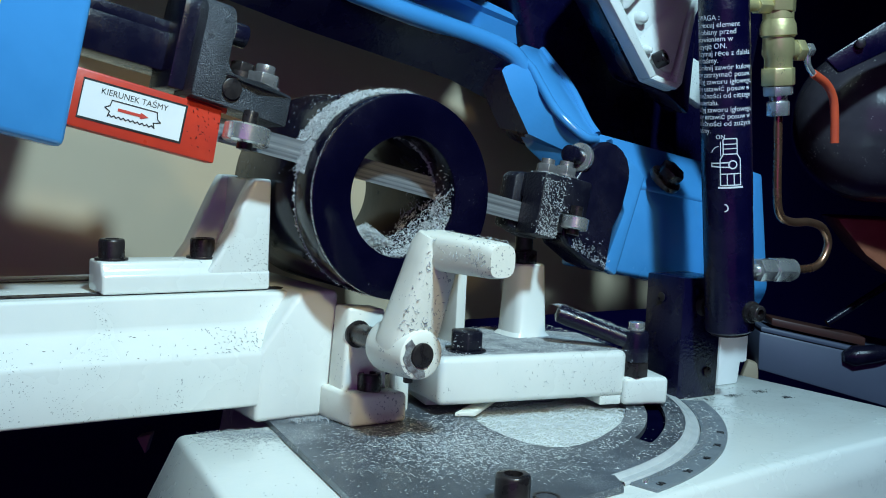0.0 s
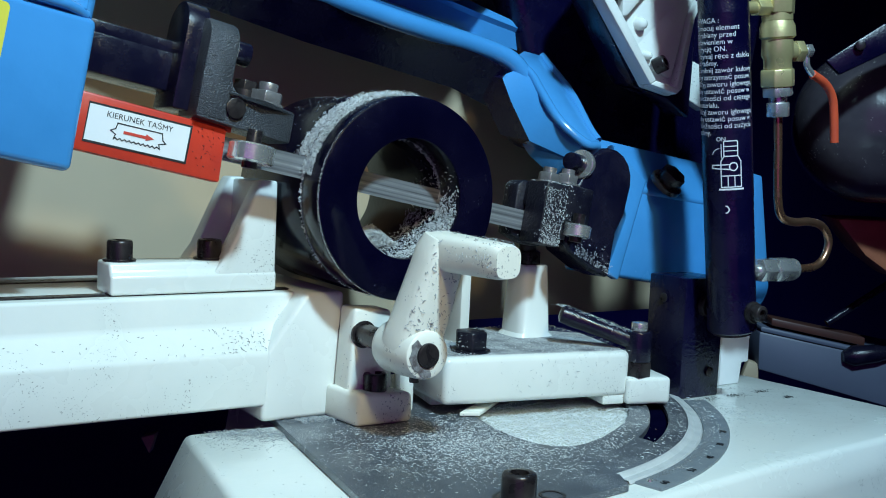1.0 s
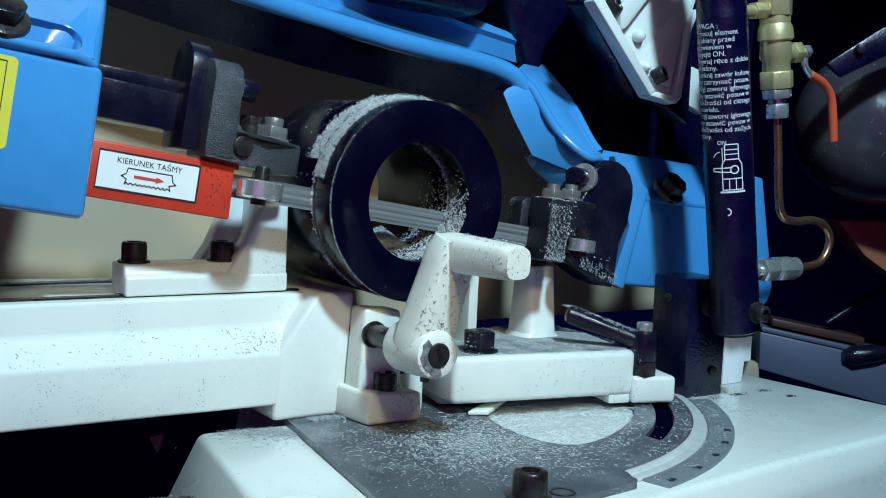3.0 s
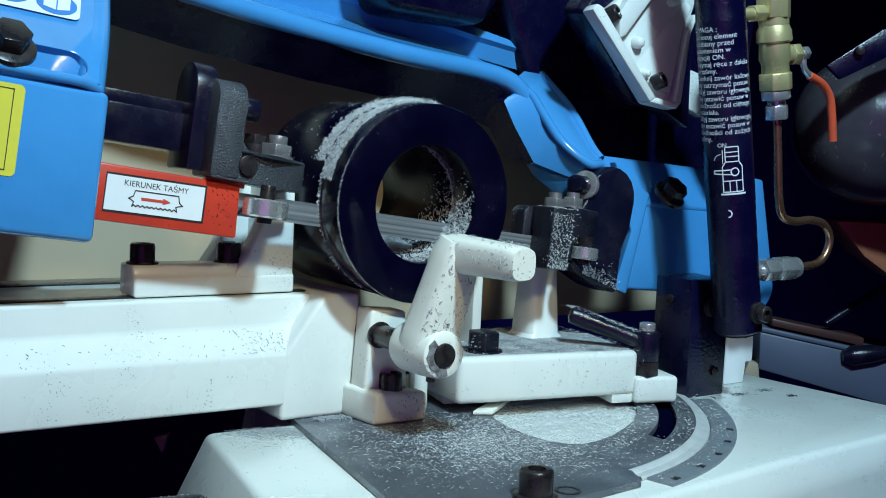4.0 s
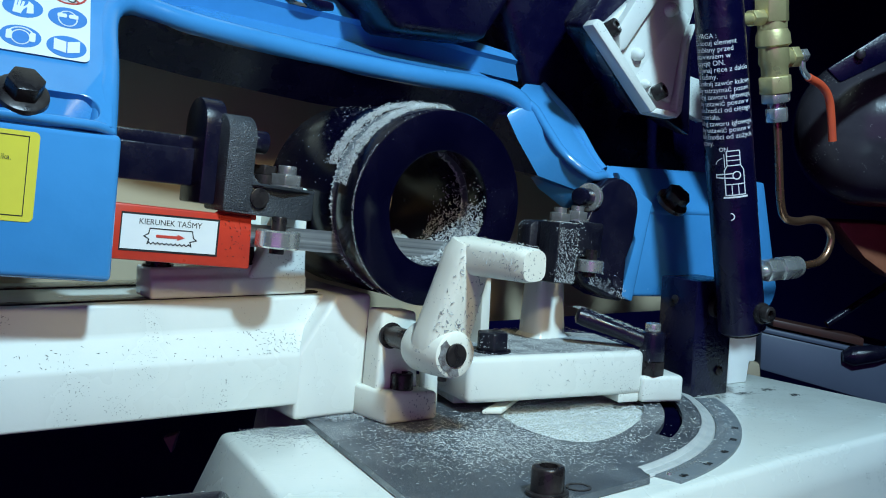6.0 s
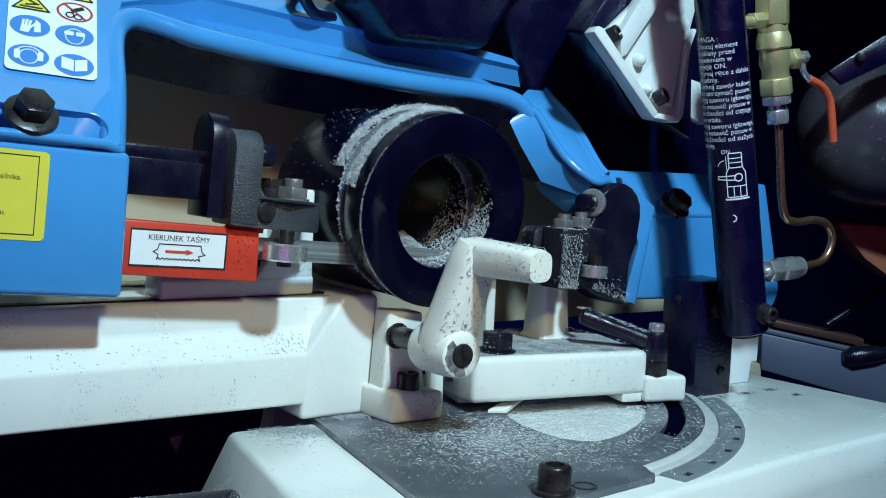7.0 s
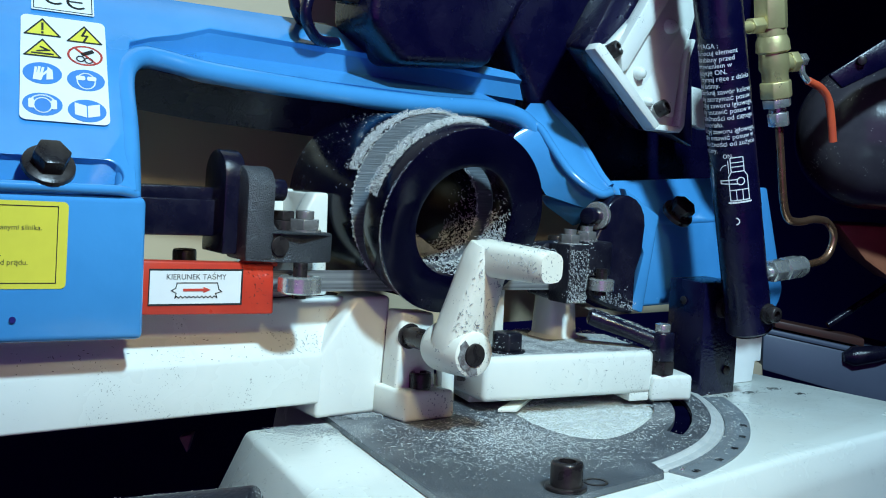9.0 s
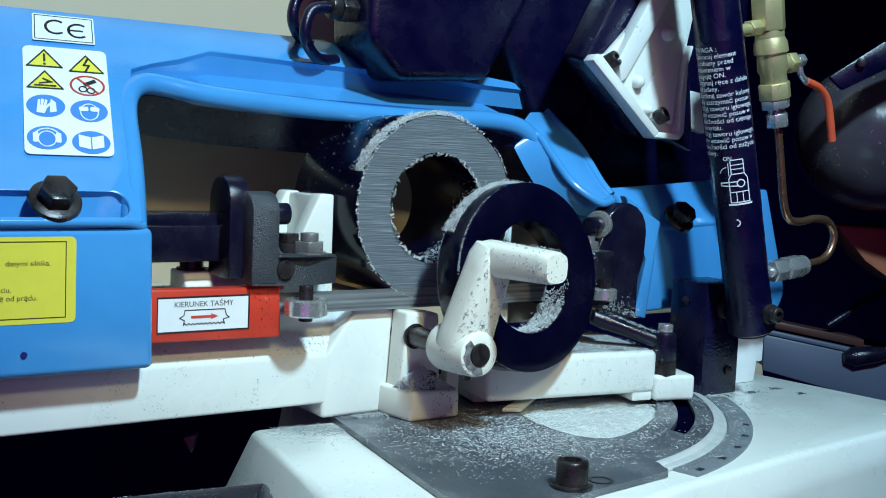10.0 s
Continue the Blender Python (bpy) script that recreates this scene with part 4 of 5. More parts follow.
def head_fittings():
    # gearbox and motor mass behind the arm
    part("gearbox", prism([(0.245, 0.150, 0.141), (0.47, 0.150, 0.143), (0.47, 0.150, 0.42), (0.150, 0.150, 0.42), (0.140, 0.150, 0.32)], (0, 0.065, 0), 0.012, 3), BLACK, HEAD, "black gearbox housing")
    part("bracket_block", prism([(0.192, 0.076, 0.245), (0.256, 0.076, 0.188), (0.292, 0.076, 0.187), (0.32, 0.076, 0.178), (0.30, 0.076, 0.33), (0.24, 0.076, 0.33)], (0.006, 0.034, 0.006), 0.004), BLACK, HEAD, "black casting under the bracket")
    br = part("bracket", prism([(x + 0.004, 0.0665, z) for x, z in ((0.186, 0.2445), (0.193, 0.2490), (0.205, 0.2515), (0.285, 0.330), (0.305, 0.330), (0.290, 0.262), (0.2855, 0.250), (0.2865, 0.1945), (0.282, 0.1885), (0.2545, 0.1885))], (0.0, 0.008, 0), 0.0015, 2), WHITE, HEAD, "white cast bracket with ribs")
    part("flange", prism([(x, 0.0575, z) for x, z in ((0.1850, 0.2440), (0.1895, 0.2495), (0.1945, 0.2485), (0.2600, 0.1935), (0.2545, 0.1890))], (0.0015, 0.014, 0), 0.0016, 2), WHITE, br)
    part("rib", prism([(x, 0.0570, z) for x, z in ((0.2105, 0.2470), (0.2145, 0.2295), (0.2200, 0.2320), (0.2630, 0.2965), (0.2850, 0.330), (0.2640, 0.330), (0.2420, 0.2965))], (0.003, 0.016, 0), 0.0018, 2), WHITE, br)
    part("lip", prism([(x, 0.0575, z) for x, z in ((0.2545, 0.1890), (0.2600, 0.1935), (0.2815, 0.1935), (0.2830, 0.2480), (0.2885, 0.2640), (0.2930, 0.2640), (0.2880, 0.2480), (0.2875, 0.1940), (0.2830, 0.1885))], (0.0015, 0.014, 0), 0.0014, 2), WHITE, br)
    part("web", prism([(0.2300, 0.0690, 0.2250), (0.2500, 0.0640, 0.2040), (0.2790, 0.0615, 0.2000), (0.2830, 0.0615, 0.2480), (0.2900, 0.0620, 0.2700), (0.2850, 0.0680, 0.2780)], (0.001, 0.012, 0), 0.0022, 3), WHITE, br)
    for x, z, r in ((0.2395, 0.2320, 0.0052), (0.2700, 0.2720, 0.0060), (0.2510, 0.2110, 0.0036)):
        part("casting_lump", lathe((x, 0.0665, z), (x, 0.0590, z - 0.001), [(0, r), (0.5, r * 0.95), (0.85, r * 0.7), (1, r * 0.3)], 14), WHITE, br)
    part("tab", prism([(0.330, 0.100, 0.233), (0.350, 0.100, 0.231), (0.359, 0.100, 0.196), (0.333, 0.100, 0.201)], (0.004, 0.012, 0), 0.0015), WHITE, br)
    d = Vector((0.3, -0.85, 0.45)).normalized()
    for c in ((0.2060, 0.064, 0.2440), (0.2610, 0.063, 0.2045)):
        socket_head(c, d, 0.0062, 0.009, br, "screw", "black socket head cap screw")
    # switch box on the beam with its cables
    bx = part("switch_box", prism([(0.030, 0.125, 0.250), (0.030, 0.125, 0.36), (0.175, 0.125, 0.36), (0.178, 0.125, 0.295), (0.140, 0.125, 0.228), (0.060, 0.125, 0.222)], (0, 0.06, 0), 0.008, 3), BLACK, HEAD, "black plastic switch box")
    g = Vector((0.018, 0.150, 0.272))
    part("cable_gland", merge(hexagon(g, g + Vector((0.014, 0, 0)), 0.0105, 0.001), rod(g - Vector((0.008, 0, 0)), g, 0.0085, bevel=0.001)), BOLT, bx)
    for k, (dz, dy) in enumerate(((0.0, 0.0), (0.012, 0.02))):
        part("cable", tube([g + Vector((-0.004, dy, dz)), g + Vector((-0.022, dy, dz - 0.004)), g + Vector((-0.027, dy, dz - 0.022)), g + Vector((-0.012, dy + 0.01, dz - 0.036)), g + Vector((0.010, dy + 0.02, dz - 0.036))], 0.0042), BLACK, bx, "black cable")
    # wheel housing bolt over its slot
    c = cant(-0.2085, 0.0150, 0.004)
    n = Vector((0, -0.7071, 0.7071))
    bolt = part("wheel_bolt", lathe(c, c + n * 0.0035, [(0, 0.0150), (0.7, 0.0146), (1, 0.0125)], 32), BOLT, HEAD, "large black hexagon flange bolt")
    part("head", hexagon(c + n * 0.003, c + n * 0.0125, 0.0105, 0.0009), BOLT, bolt)
    part("pin", rod((-0.2265, 0.0552, 0.049), (-0.2265, 0.0540, 0.049), 0.0018, n=12), DARK, HEAD)
    for c in (Vector((0.305, 0.076, 0.122)),):
        part("ledge_bolt", merge(rod(c, c + Vector((0, -0.003, 0.003)), 0.0135, bevel=0.0006), hexagon(c + Vector((0, -0.003, 0.003)), c + Vector((0, -0.010, 0.010)), 0.0105, 0.001)), BOLT, HEAD, "black hexagon bolt")


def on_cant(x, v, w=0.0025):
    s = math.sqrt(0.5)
    # sheared along x so the stickers fit the camera's view
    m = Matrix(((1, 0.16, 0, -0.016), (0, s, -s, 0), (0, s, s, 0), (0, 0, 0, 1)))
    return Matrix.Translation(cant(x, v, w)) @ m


def head_stickers():
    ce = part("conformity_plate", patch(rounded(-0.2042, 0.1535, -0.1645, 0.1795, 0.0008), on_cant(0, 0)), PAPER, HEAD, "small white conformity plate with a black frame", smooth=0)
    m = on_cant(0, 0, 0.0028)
    part("frame", strip([(-0.2028, 0.1550), (-0.1659, 0.1550), (-0.1659, 0.1780), (-0.2028, 0.1780)], 0.0006, m, True), INK, ce, smooth=0)
    cc = arc(-0.1895, 0.1675, 0.0064, 55, 305, 14)
    ee = arc(-0.1750, 0.1655, 0.0064, 55, 305, 14)
    part("letter", strip(cc, 0.0017, m), INK, ce, smooth=0)
    part("letter", merge(strip(ee, 0.0017, m), strip([(-0.1812, 0.1655), (-0.1725, 0.1655)], 0.0015, m)), INK, ce, smooth=0)
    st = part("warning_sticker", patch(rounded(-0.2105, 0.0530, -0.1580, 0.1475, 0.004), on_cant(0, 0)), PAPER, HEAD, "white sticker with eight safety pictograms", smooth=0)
    xs, vs = (-0.1975, -0.1715), (0.1358, 0.1162, 0.0935, 0.0665)
    for i, v in enumerate(vs):
        for j, x in enumerate(xs):
            v = vs[i] - 0.0026 * j
            if i == 0 or (i == 1 and j == 0):
                tri = [(x - 0.0106, v - 0.0072), (x + 0.0106, v - 0.0072), (x, v + 0.0080)]
                part("warning_triangle", patch(tri, m, 0.0002), YELLOW, st, "yellow warning triangle", smooth=0)
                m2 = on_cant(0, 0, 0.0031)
                part("triangle_edge", strip(tri, 0.0011, m2, True), INK, st, smooth=0)
                sign = {(0, 0): [[(x, v + 0.004), (x, v - 0.002)], [(x, v - 0.0045), (x, v - 0.0052)]], (0, 1): [[(x + 0.001, v + 0.005), (x - 0.0015, v - 0.001), (x + 0.0018, v - 0.001), (x - 0.0005, v - 0.0065)]], (1, 0): [[(x - 0.006, v - 0.005), (x + 0.006, v - 0.005)], [(x - 0.003, v - 0.003), (x + 0.004, v - 0.0015)], [(x - 0.001, v + 0.001), (x + 0.0025, v - 0.001)]]}[(i, j)]
                part("sign", merge(*[strip(q, 0.0014, m2) for q in sign]), INK, st, smooth=0)
            elif i == 1:
                part("ban_ring", strip(disc(x, v, 0.0104, 0.0086), 0.0014, m, True), INK_RED, st, "red prohibition ring", smooth=0)
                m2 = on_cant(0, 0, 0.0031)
                part("sign", merge(strip(disc(x - 0.003, v - 0.0035, 0.0024, n=12), 0.0008, m2, True), strip(disc(x + 0.002, v - 0.0045, 0.0024, n=12), 0.0008, m2, True), strip([(x - 0.001, v + 0.001), (x + 0.004, v + 0.004)], 0.003, m2)), INK, st, smooth=0)
                part("bar", strip([(x - 0.0066, v + 0.0066), (x + 0.0066, v - 0.0066)], 0.0013, m2), INK_RED, st, smooth=0)
            else:
                part("duty_disc", patch(disc(x, v, 0.0116, 0.0096), m, 0.0002), INK_BLUE, st, "blue safety disc", smooth=0)
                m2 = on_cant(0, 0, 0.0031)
                if (i, j) == (2, 0):
                    sg = [patch([(x - 0.0058, v - 0.0062), (x - 0.0010, v - 0.0068), (x + 0.0010, v - 0.0005), (x - 0.0050, v + 0.0005)], m2, 0.0002)]
                    sg += [strip([(x - 0.0044 + 0.0019 * k, v), (x - 0.0040 + 0.0021 * k, v + 0.0048 - 0.0005 * abs(k - 1))], 0.0015, m2) for k in range(3)]
                    sg += [strip([(x + 0.0005, v - 0.001), (x + 0.0026, v + 0.0018)], 0.0015, m2), patch([(x + 0.0022, v - 0.0058), (x + 0.0062, v - 0.0050), (x + 0.0058, v + 0.0030), (x + 0.0030, v + 0.0060), (x + 0.0024, v + 0.0010)], m2, 0.0002)]
                elif (i, j) == (3, 1):
                    sg = [patch([(x - 0.0075, v - 0.004), (x - 0.0004, v - 0.006), (x - 0.0004, v + 0.004), (x - 0.0075, v + 0.006)], m2, 0.0002), patch([(x + 0.0075, v - 0.004), (x + 0.0004, v - 0.006), (x + 0.0004, v + 0.004), (x + 0.0075, v + 0.006)], m2, 0.0002)]
                elif (i, j) == (2, 1):
                    sg = [strip(disc(x, v - 0.001, 0.0055, 0.007), 0.0008, m2, True), patch(rounded(x - 0.0062, v - 0.0005, x - 0.0006, v + 0.0032, 0.001), m2, 0.0002), patch(rounded(x + 0.0006, v - 0.0005, x + 0.0062, v + 0.0032, 0.001), m2, 0.0002)]
                else:
                    sg = [strip(disc(x, v - 0.001, 0.0052, 0.0062), 0.0008, m2, True), patch(rounded(x - 0.0082, v - 0.004, x - 0.0050, v + 0.004, 0.001), m2, 0.0002), patch(rounded(x + 0.0050, v - 0.004, x + 0.0082, v + 0.004, 0.001), m2, 0.0002), strip(arc(x, v, 0.0075, 20, 160, 10), 0.001, m2)]
                part("sign", merge(*sg), INK_WHITE, st, smooth=0)
    m = Matrix.Translation((0, 0.0549, 0)) @ pose(0, 0, 0, 90)
    yl = part("notice", patch(rounded(-0.330, 0.0660, -0.1985, 0.1145, 0.003), m), YELLOW, HEAD, "yellow notice with black writing", smooth=0)
    m = Matrix.Translation((0, 0.0546, 0)) @ pose(0, 0, 0, 90)
    part("frame", strip([(-0.327, 0.0692), (-0.2042, 0.0692), (-0.2042, 0.1118), (-0.327, 0.1118)], 0.0005, m, True), INK, yl, smooth=0)
    for word, x, z in (("danymi silnika.", -0.2125, 0.1000), ("ęciu.", -0.2335, 0.0855), ("ę od prądu.", -0.2195, 0.0808)):
        part("lettering", letters(word, 0.0042, m @ pose(x, z - 0.0015, 0), "RIGHT"), INK, yl, smooth=0)


head_frame()
left_guide()
right_guide()
blade()
head_fittings()
head_stickers()

# ---- feed cylinder with its valve, keyed about its lower pin ----
PIN = Vector((0.2680, -0.036, 0.062))
CYL = thing("feed_cylinder", PIN, "black hydraulic feed cylinder with printed instructions and a brass valve", "hydraulic cylinder")


def wrap(bm, bend):
    """Bends a flat drawing round an upright axis."""
    long = [e for e in bm.edges if abs(e.verts[0].co.x - e.verts[1].co.x) > 0.003]
    if long:
        bmesh.ops.subdivide_edges(bm, edges=long, cuts=4)
    for v in bm.verts:
        a = v.co.x / bend
        v.co = Vector(((bend + v.co.z) * math.sin(a), v.co.y, (bend + v.co.z) * math.cos(a)))
    return bm


def feed_cylinder():
    """Built upright over its pin; its keys give the lean."""
    x, y, z = PIN
    part("barrel", lathe((x, y, z - 0.014), (x, y, z + 0.300), [(0, 0.0152), (0.004, 0.0166), (0.995, 0.0166), (1, 0.016)], 48), BLACK, CYL, "black painted barrel")
    part("label_sheet", rod((x, y, z + 0.079), (x, y, z + 0.2015), 0.01675, n=64), BLACK, CYL, "black printed label sheet")
    text = "UWAGA :\nZamocuj element\nobrabiany przed\nustawieniem w\npozycję ON.\nTrzymaj ręce z daleka\nod taśmy.\nZamknij zawór kulowy\naby zatrzymać posuw.\nUżyj zaworu igłowego,\naby ustawić posuw w\nzależności od ciętego\nmateriału.\nUżyj zaworu igłowego,\naby ustawić posuw w\nzależności od zużycia\ntaśmy."
    turn = pose(x, y, z, 90, 0, -128)
    part("lettering", letters(text, 0.0048, turn @ pose(0, 0.1950, 0), "LEFT", bend=0.01685, lines=0.945), INK_WHITE, CYL, smooth=0)
    # drawing of the valve under the text
    turn = pose(x, y, z, 90, 0, -40)
    one = Matrix.Identity(4)
    draw = [strip(rounded(-0.0045, 0.1085, 0.0045, 0.1185, 0.0008, 2), 0.0007, one, True), strip([(-0.0045, 0.112), (0.0045, 0.112)], 0.0006, one), strip([(-0.0045, 0.115), (0.0045, 0.115)], 0.0006, one),
            strip([(-0.0045, 0.1085), (-0.0066, 0.105), (-0.0066, 0.088), (0.0066, 0.088), (0.0066, 0.105), (0.0045, 0.1085)], 0.0007, one), strip([(-0.0078, 0.0865), (0.0078, 0.0865)], 0.0012, one),
            strip([(-0.0066, 0.0955), (0.0066, 0.0955)], 0.0007, one), strip([(-0.0022, 0.0955), (-0.0022, 0.088)], 0.0006, one), strip([(0.0022, 0.0955), (0.0022, 0.088)], 0.0006, one),
            strip(disc(0.0015, 0.1015, 0.0026, n=14), 0.0008, one, True), strip([(-0.001, 0.1030), (-0.0125, 0.1026), (-0.0125, 0.1006), (-0.001, 0.0998)], 0.0008, one)]
    part("valve_drawing", wrapped(draw, turn), INK_WHITE, CYL, smooth=0)
    part("lettering", letters("ON", 0.0040, pose(x, y, z, 90, 0, -61) @ pose(0, 0.1185, 0), "CENTER", bend=0.01685), INK_WHITE, CYL, smooth=0)
    part("switch_mark", wrapped([strip([(0, 0.1165), (0, 0.1075)], 0.0005, one), strip(arc(-0.001, 0.1085, 0.0052, 95, 165, 6), 0.0005, one)], pose(x, y, z, 90, 0, -61)), INK_WHITE, CYL, smooth=0)
    part("print_mark", wrapped([strip(arc(0, 0.073, 0.0024, -80, 80, 8), 0.0008, one)], pose(x, y, z, 90, 0, -55)), INK_WHITE, CYL, smooth=0)
    part("end_nut", rod((x, y, z - 0.016), (x, y, z - 0.0135), 0.013, n=32), BOLT, CYL)
    bolt = part("pin_bolt", rod((x + 0.002, y - 0.012, z + 0.001), (x + 0.002, y - 0.0195, z + 0.001), 0.0075, bevel=0.001), BOLT, CYL, "black pivot bolt")
    socket_head((x + 0.002, y - 0.0195, z + 0.001), (0, -1, 0), 0.0056, 0.006, bolt, "head")


def wrapped(draw, turn):
    bm = wrap(merge(*draw), 0.01685)
    bm.transform(turn)
    return bm


def valve():
    """Brass valve and copper feed pipe at the cylinder's side."""
    th = radians(7.4)

    def at(px, pz, dy=0.0):
        dx, dz = px - PIN.x, pz - PIN.z
        return Vector((PIN.x + dx * math.cos(th) + dz * math.sin(th), PIN.y + dy, PIN.z - dx * math.sin(th) + dz * math.cos(th)))

    up = at(0.2935, 0.300)
    dn = at(0.3010, 0.2105)
    body = part("valve_body", lathe(at(0.2955, 0.262), at(0.3000, 0.2235), [(0, 0.0100), (0.12, 0.0120), (0.30, 0.0125), (0.34, 0.0105), (0.62, 0.0112), (0.70, 0.0095), (1, 0.0098)], 32), BRASS, CYL, "brass ball valve")
    part("upper_hexagon", merge(hexagon(up, at(0.2950, 0.266), 0.0125, 0.001), rod(at(0.2950, 0.267), at(0.2956, 0.2615), 0.0105)), BRASS, body)
    part("lower_hexagon", hexagon(at(0.2992, 0.2285), at(0.3006, 0.2165), 0.0122, 0.001), BRASS, body)
    part("stem", merge(rod(at(0.300, 0.2405), at(0.320, 0.2420), 0.0068, bevel=0.0006), hexagon(at(0.313, 0.2416), at(0.321, 0.2422), 0.0082, 0.0006)), BRASS, body)
    part("inlet", merge(hexagon(at(0.272, 0.2680), at(0.284, 0.2690), 0.0062), rod(at(0.262, 0.267), at(0.274, 0.268), 0.0042)), BRASS, body)
    part("fitting", merge(hexagon(at(0.3004, 0.2165), at(0.3014, 0.2100), 0.0108, 0.0008), rod(at(0.3014, 0.2100), at(0.3018, 0.2060), 0.0062), hexagon(at(0.3018, 0.2060), at(0.3028, 0.1960), 0.0084, 0.0008)), STEEL, CYL, "bright steel pipe fitting")
    lever = part("lever", merge(rod(at(0.3215, 0.2425), at(0.333, 0.2435), 0.0032), hexagon(at(0.327, 0.243), at(0.332, 0.2434), 0.0052), tube([at(0.329, 0.243), at(0.3300, 0.233), at(0.3385, 0.2260)], 0.0024)), STEEL, CYL, "bright lever with a red grip")
    part("grip", tube([at(0.3365, 0.2275), at(0.3515, 0.2215), at(0.3605, 0.2125), at(0.3640, 0.1990), at(0.3665, 0.1800)], 0.0031), RED_GRIP, lever, "red vinyl grip")
    part("copper_pipe", tube([at(0.3026, 0.198), at(0.3050, 0.175), at(0.3085, 0.140), at(0.3140, 0.1265), at(0.3270, 0.1225), at(0.3450, 0.1225), at(0.3600, 0.1185), at(0.3680, 0.1080), at(0.3640, 0.0960), at(0.3530, 0.0895), at(0.3280, 0.0885)], 0.0030, 16), COPPER, CYL, "bent copper pipe")
    part("fitting", merge(rod(at(0.280, 0.089), at(0.330, 0.0885), 0.0045), hexagon(at(0.292, 0.0892), at(0.306, 0.089), 0.0088, 0.0008), hexagon(at(0.3085, 0.089), at(0.326, 0.0886), 0.0092, 0.0008), rod(at(0.326, 0.0886), at(0.3295, 0.0885), 0.0078)), STEEL, CYL, "bright steel pipe fitting")


feed_cylinder()
valve()


# ---- things behind and below the machine ----
def background():
    c, a = Vector((0.6530, 0.1699, 0.206)), Vector((0.675, -0.738, 0.0))
    bm = lathe(c - a * 0.052, c + a * 0.25, [(0.079 * (1 - math.cos(radians(k))) / 0.302, 0.079 * math.sin(radians(k))) for k in range(8, 91, 6)] + [(0.50, 0.0795), (1, 0.0800)], 64)
    drum = tagged(part("electric_motor", bm, MOTOR), "dark glossy rounded motor housing in shade", "motor")
    strip_pts = [(0.5207, 0.0965, 0.2572), (0.5637, 0.0713, 0.2918), (0.62, 0.035, 0.3250), (0.62, 0.035, 0.2990), (0.532, 0.0890, 0.2450)]
    part("foot", rod((0.80, 0.12, -0.9), (0.80, 0.12, 0.20), 0.014), BLACK, drum, "dark stand under the motor")
    part("cover_strip", prism(strip_pts, (0.008, 0.008, 0), 0.002), BLACK, drum)
    part("screw", rod((0.545, 0.080, 0.2715), (0.541, 0.076, 0.2715), 0.0045, bevel=0.0008), BOLT, drum)
    tagged(part("wooden_block", prism([(0.672, 0.184, 0.108), (0.735, 0.150, 0.108), (0.735, 0.148, 0.045), (0.700, 0.165, 0.070)], (0.05, 0.06, 0), 0.004), WOOD), "reddish brown wooden block in shade", "wood")
    cart = thing("service_cart", (0.75, 0.25, -0.07), "grey sheet metal cart behind the machine", "cart")
    part("side_panel", prism([(0.680, 0.280, -0.028), (0.86, 0.155, -0.066), (0.86, 0.150, -0.125), (0.680, 0.278, -0.072)], (0.10, 0.14, 0), 0.003), GREY, cart)
    part("top_edge", prism([(0.680, 0.278, -0.022), (0.86, 0.153, -0.060), (0.86, 0.153, -0.066), (0.680, 0.278, -0.028)], (0.10, 0.14, 0), 0.002), GREY, cart)
    tagged(part("timber", prism([(0.690, 0.272, -0.012), (0.780, 0.212, -0.030), (0.780, 0.212, -0.040), (0.690, 0.272, -0.021)], (0.02, 0.03, 0), 0.002), WOOD_DIM), "dark brown timber offcut lying on the cart", "timber")
    tagged(part("pole", rod((0.740, 0.236, -0.015), (0.815, 0.20, 0.040), 0.004, n=14), CAST_DARK), "thin dark pole leaning behind the cart", "pole")
    tool = part("hand_tool", lathe((0.755, 0.222, -0.052), (0.800, 0.190, -0.044), [(0, 0.006), (0.2, 0.012), (0.7, 0.010), (1, 0.006)], 18), CAST_DARK)
    tagged(tool, "dark hand tool with a blue grip on the cart", "tool")
    part("grip", tube([(0.796, 0.192, -0.044), (0.820, 0.178, -0.030), (0.86, 0.15, -0.020)], 0.007), BLUE, tool, "blue plastic grip")
    tagged(part("pale_offcut", prism([(0.664, 0.292, -0.092), (0.684, 0.278, -0.092), (0.682, 0.279, -0.066), (0.672, 0.286, -0.062)], (0.01, 0.012, 0), 0.003), WALL), "small pale wooden offcut", "wood")
    tagged(part("wooden_wedge", prism([(-0.002, 0.377, -0.100), (0.008, 0.369, -0.096), (0.004, 0.372, -0.114)], (0.008, 0.012, 0), 0.001), WALL), "small pale wooden wedge under the bed", "wood")
    bar = part("round_bar", rod((-0.2419, -0.0269, -0.0255), (-0.1568, -0.1087, -0.0030), 0.0140, n=28, bevel=0.0015), BLACK_DUSTY)
    tagged(bar, "black round bar dusted with chips beside the base", "bar")


background()


# ---- sawing chips ----
def scatter(n, seed, fn):
    rng = random.Random(seed)
    out = []
    while len(out) < n:
        s = fn(rng)
        if s is not None:
            out.append(s)
    return out


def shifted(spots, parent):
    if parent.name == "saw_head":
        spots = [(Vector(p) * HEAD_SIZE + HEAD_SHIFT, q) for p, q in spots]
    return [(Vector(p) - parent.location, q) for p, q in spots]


CLUMPS = ((0.272, -0.018, 0.007), (0.298, -0.018, 0.004), (0.326, 0.018, 0.007), (0.328, -0.016, 0.004), (0.333, -0.038, 0.0025), (0.300, 0.004, 0.014))


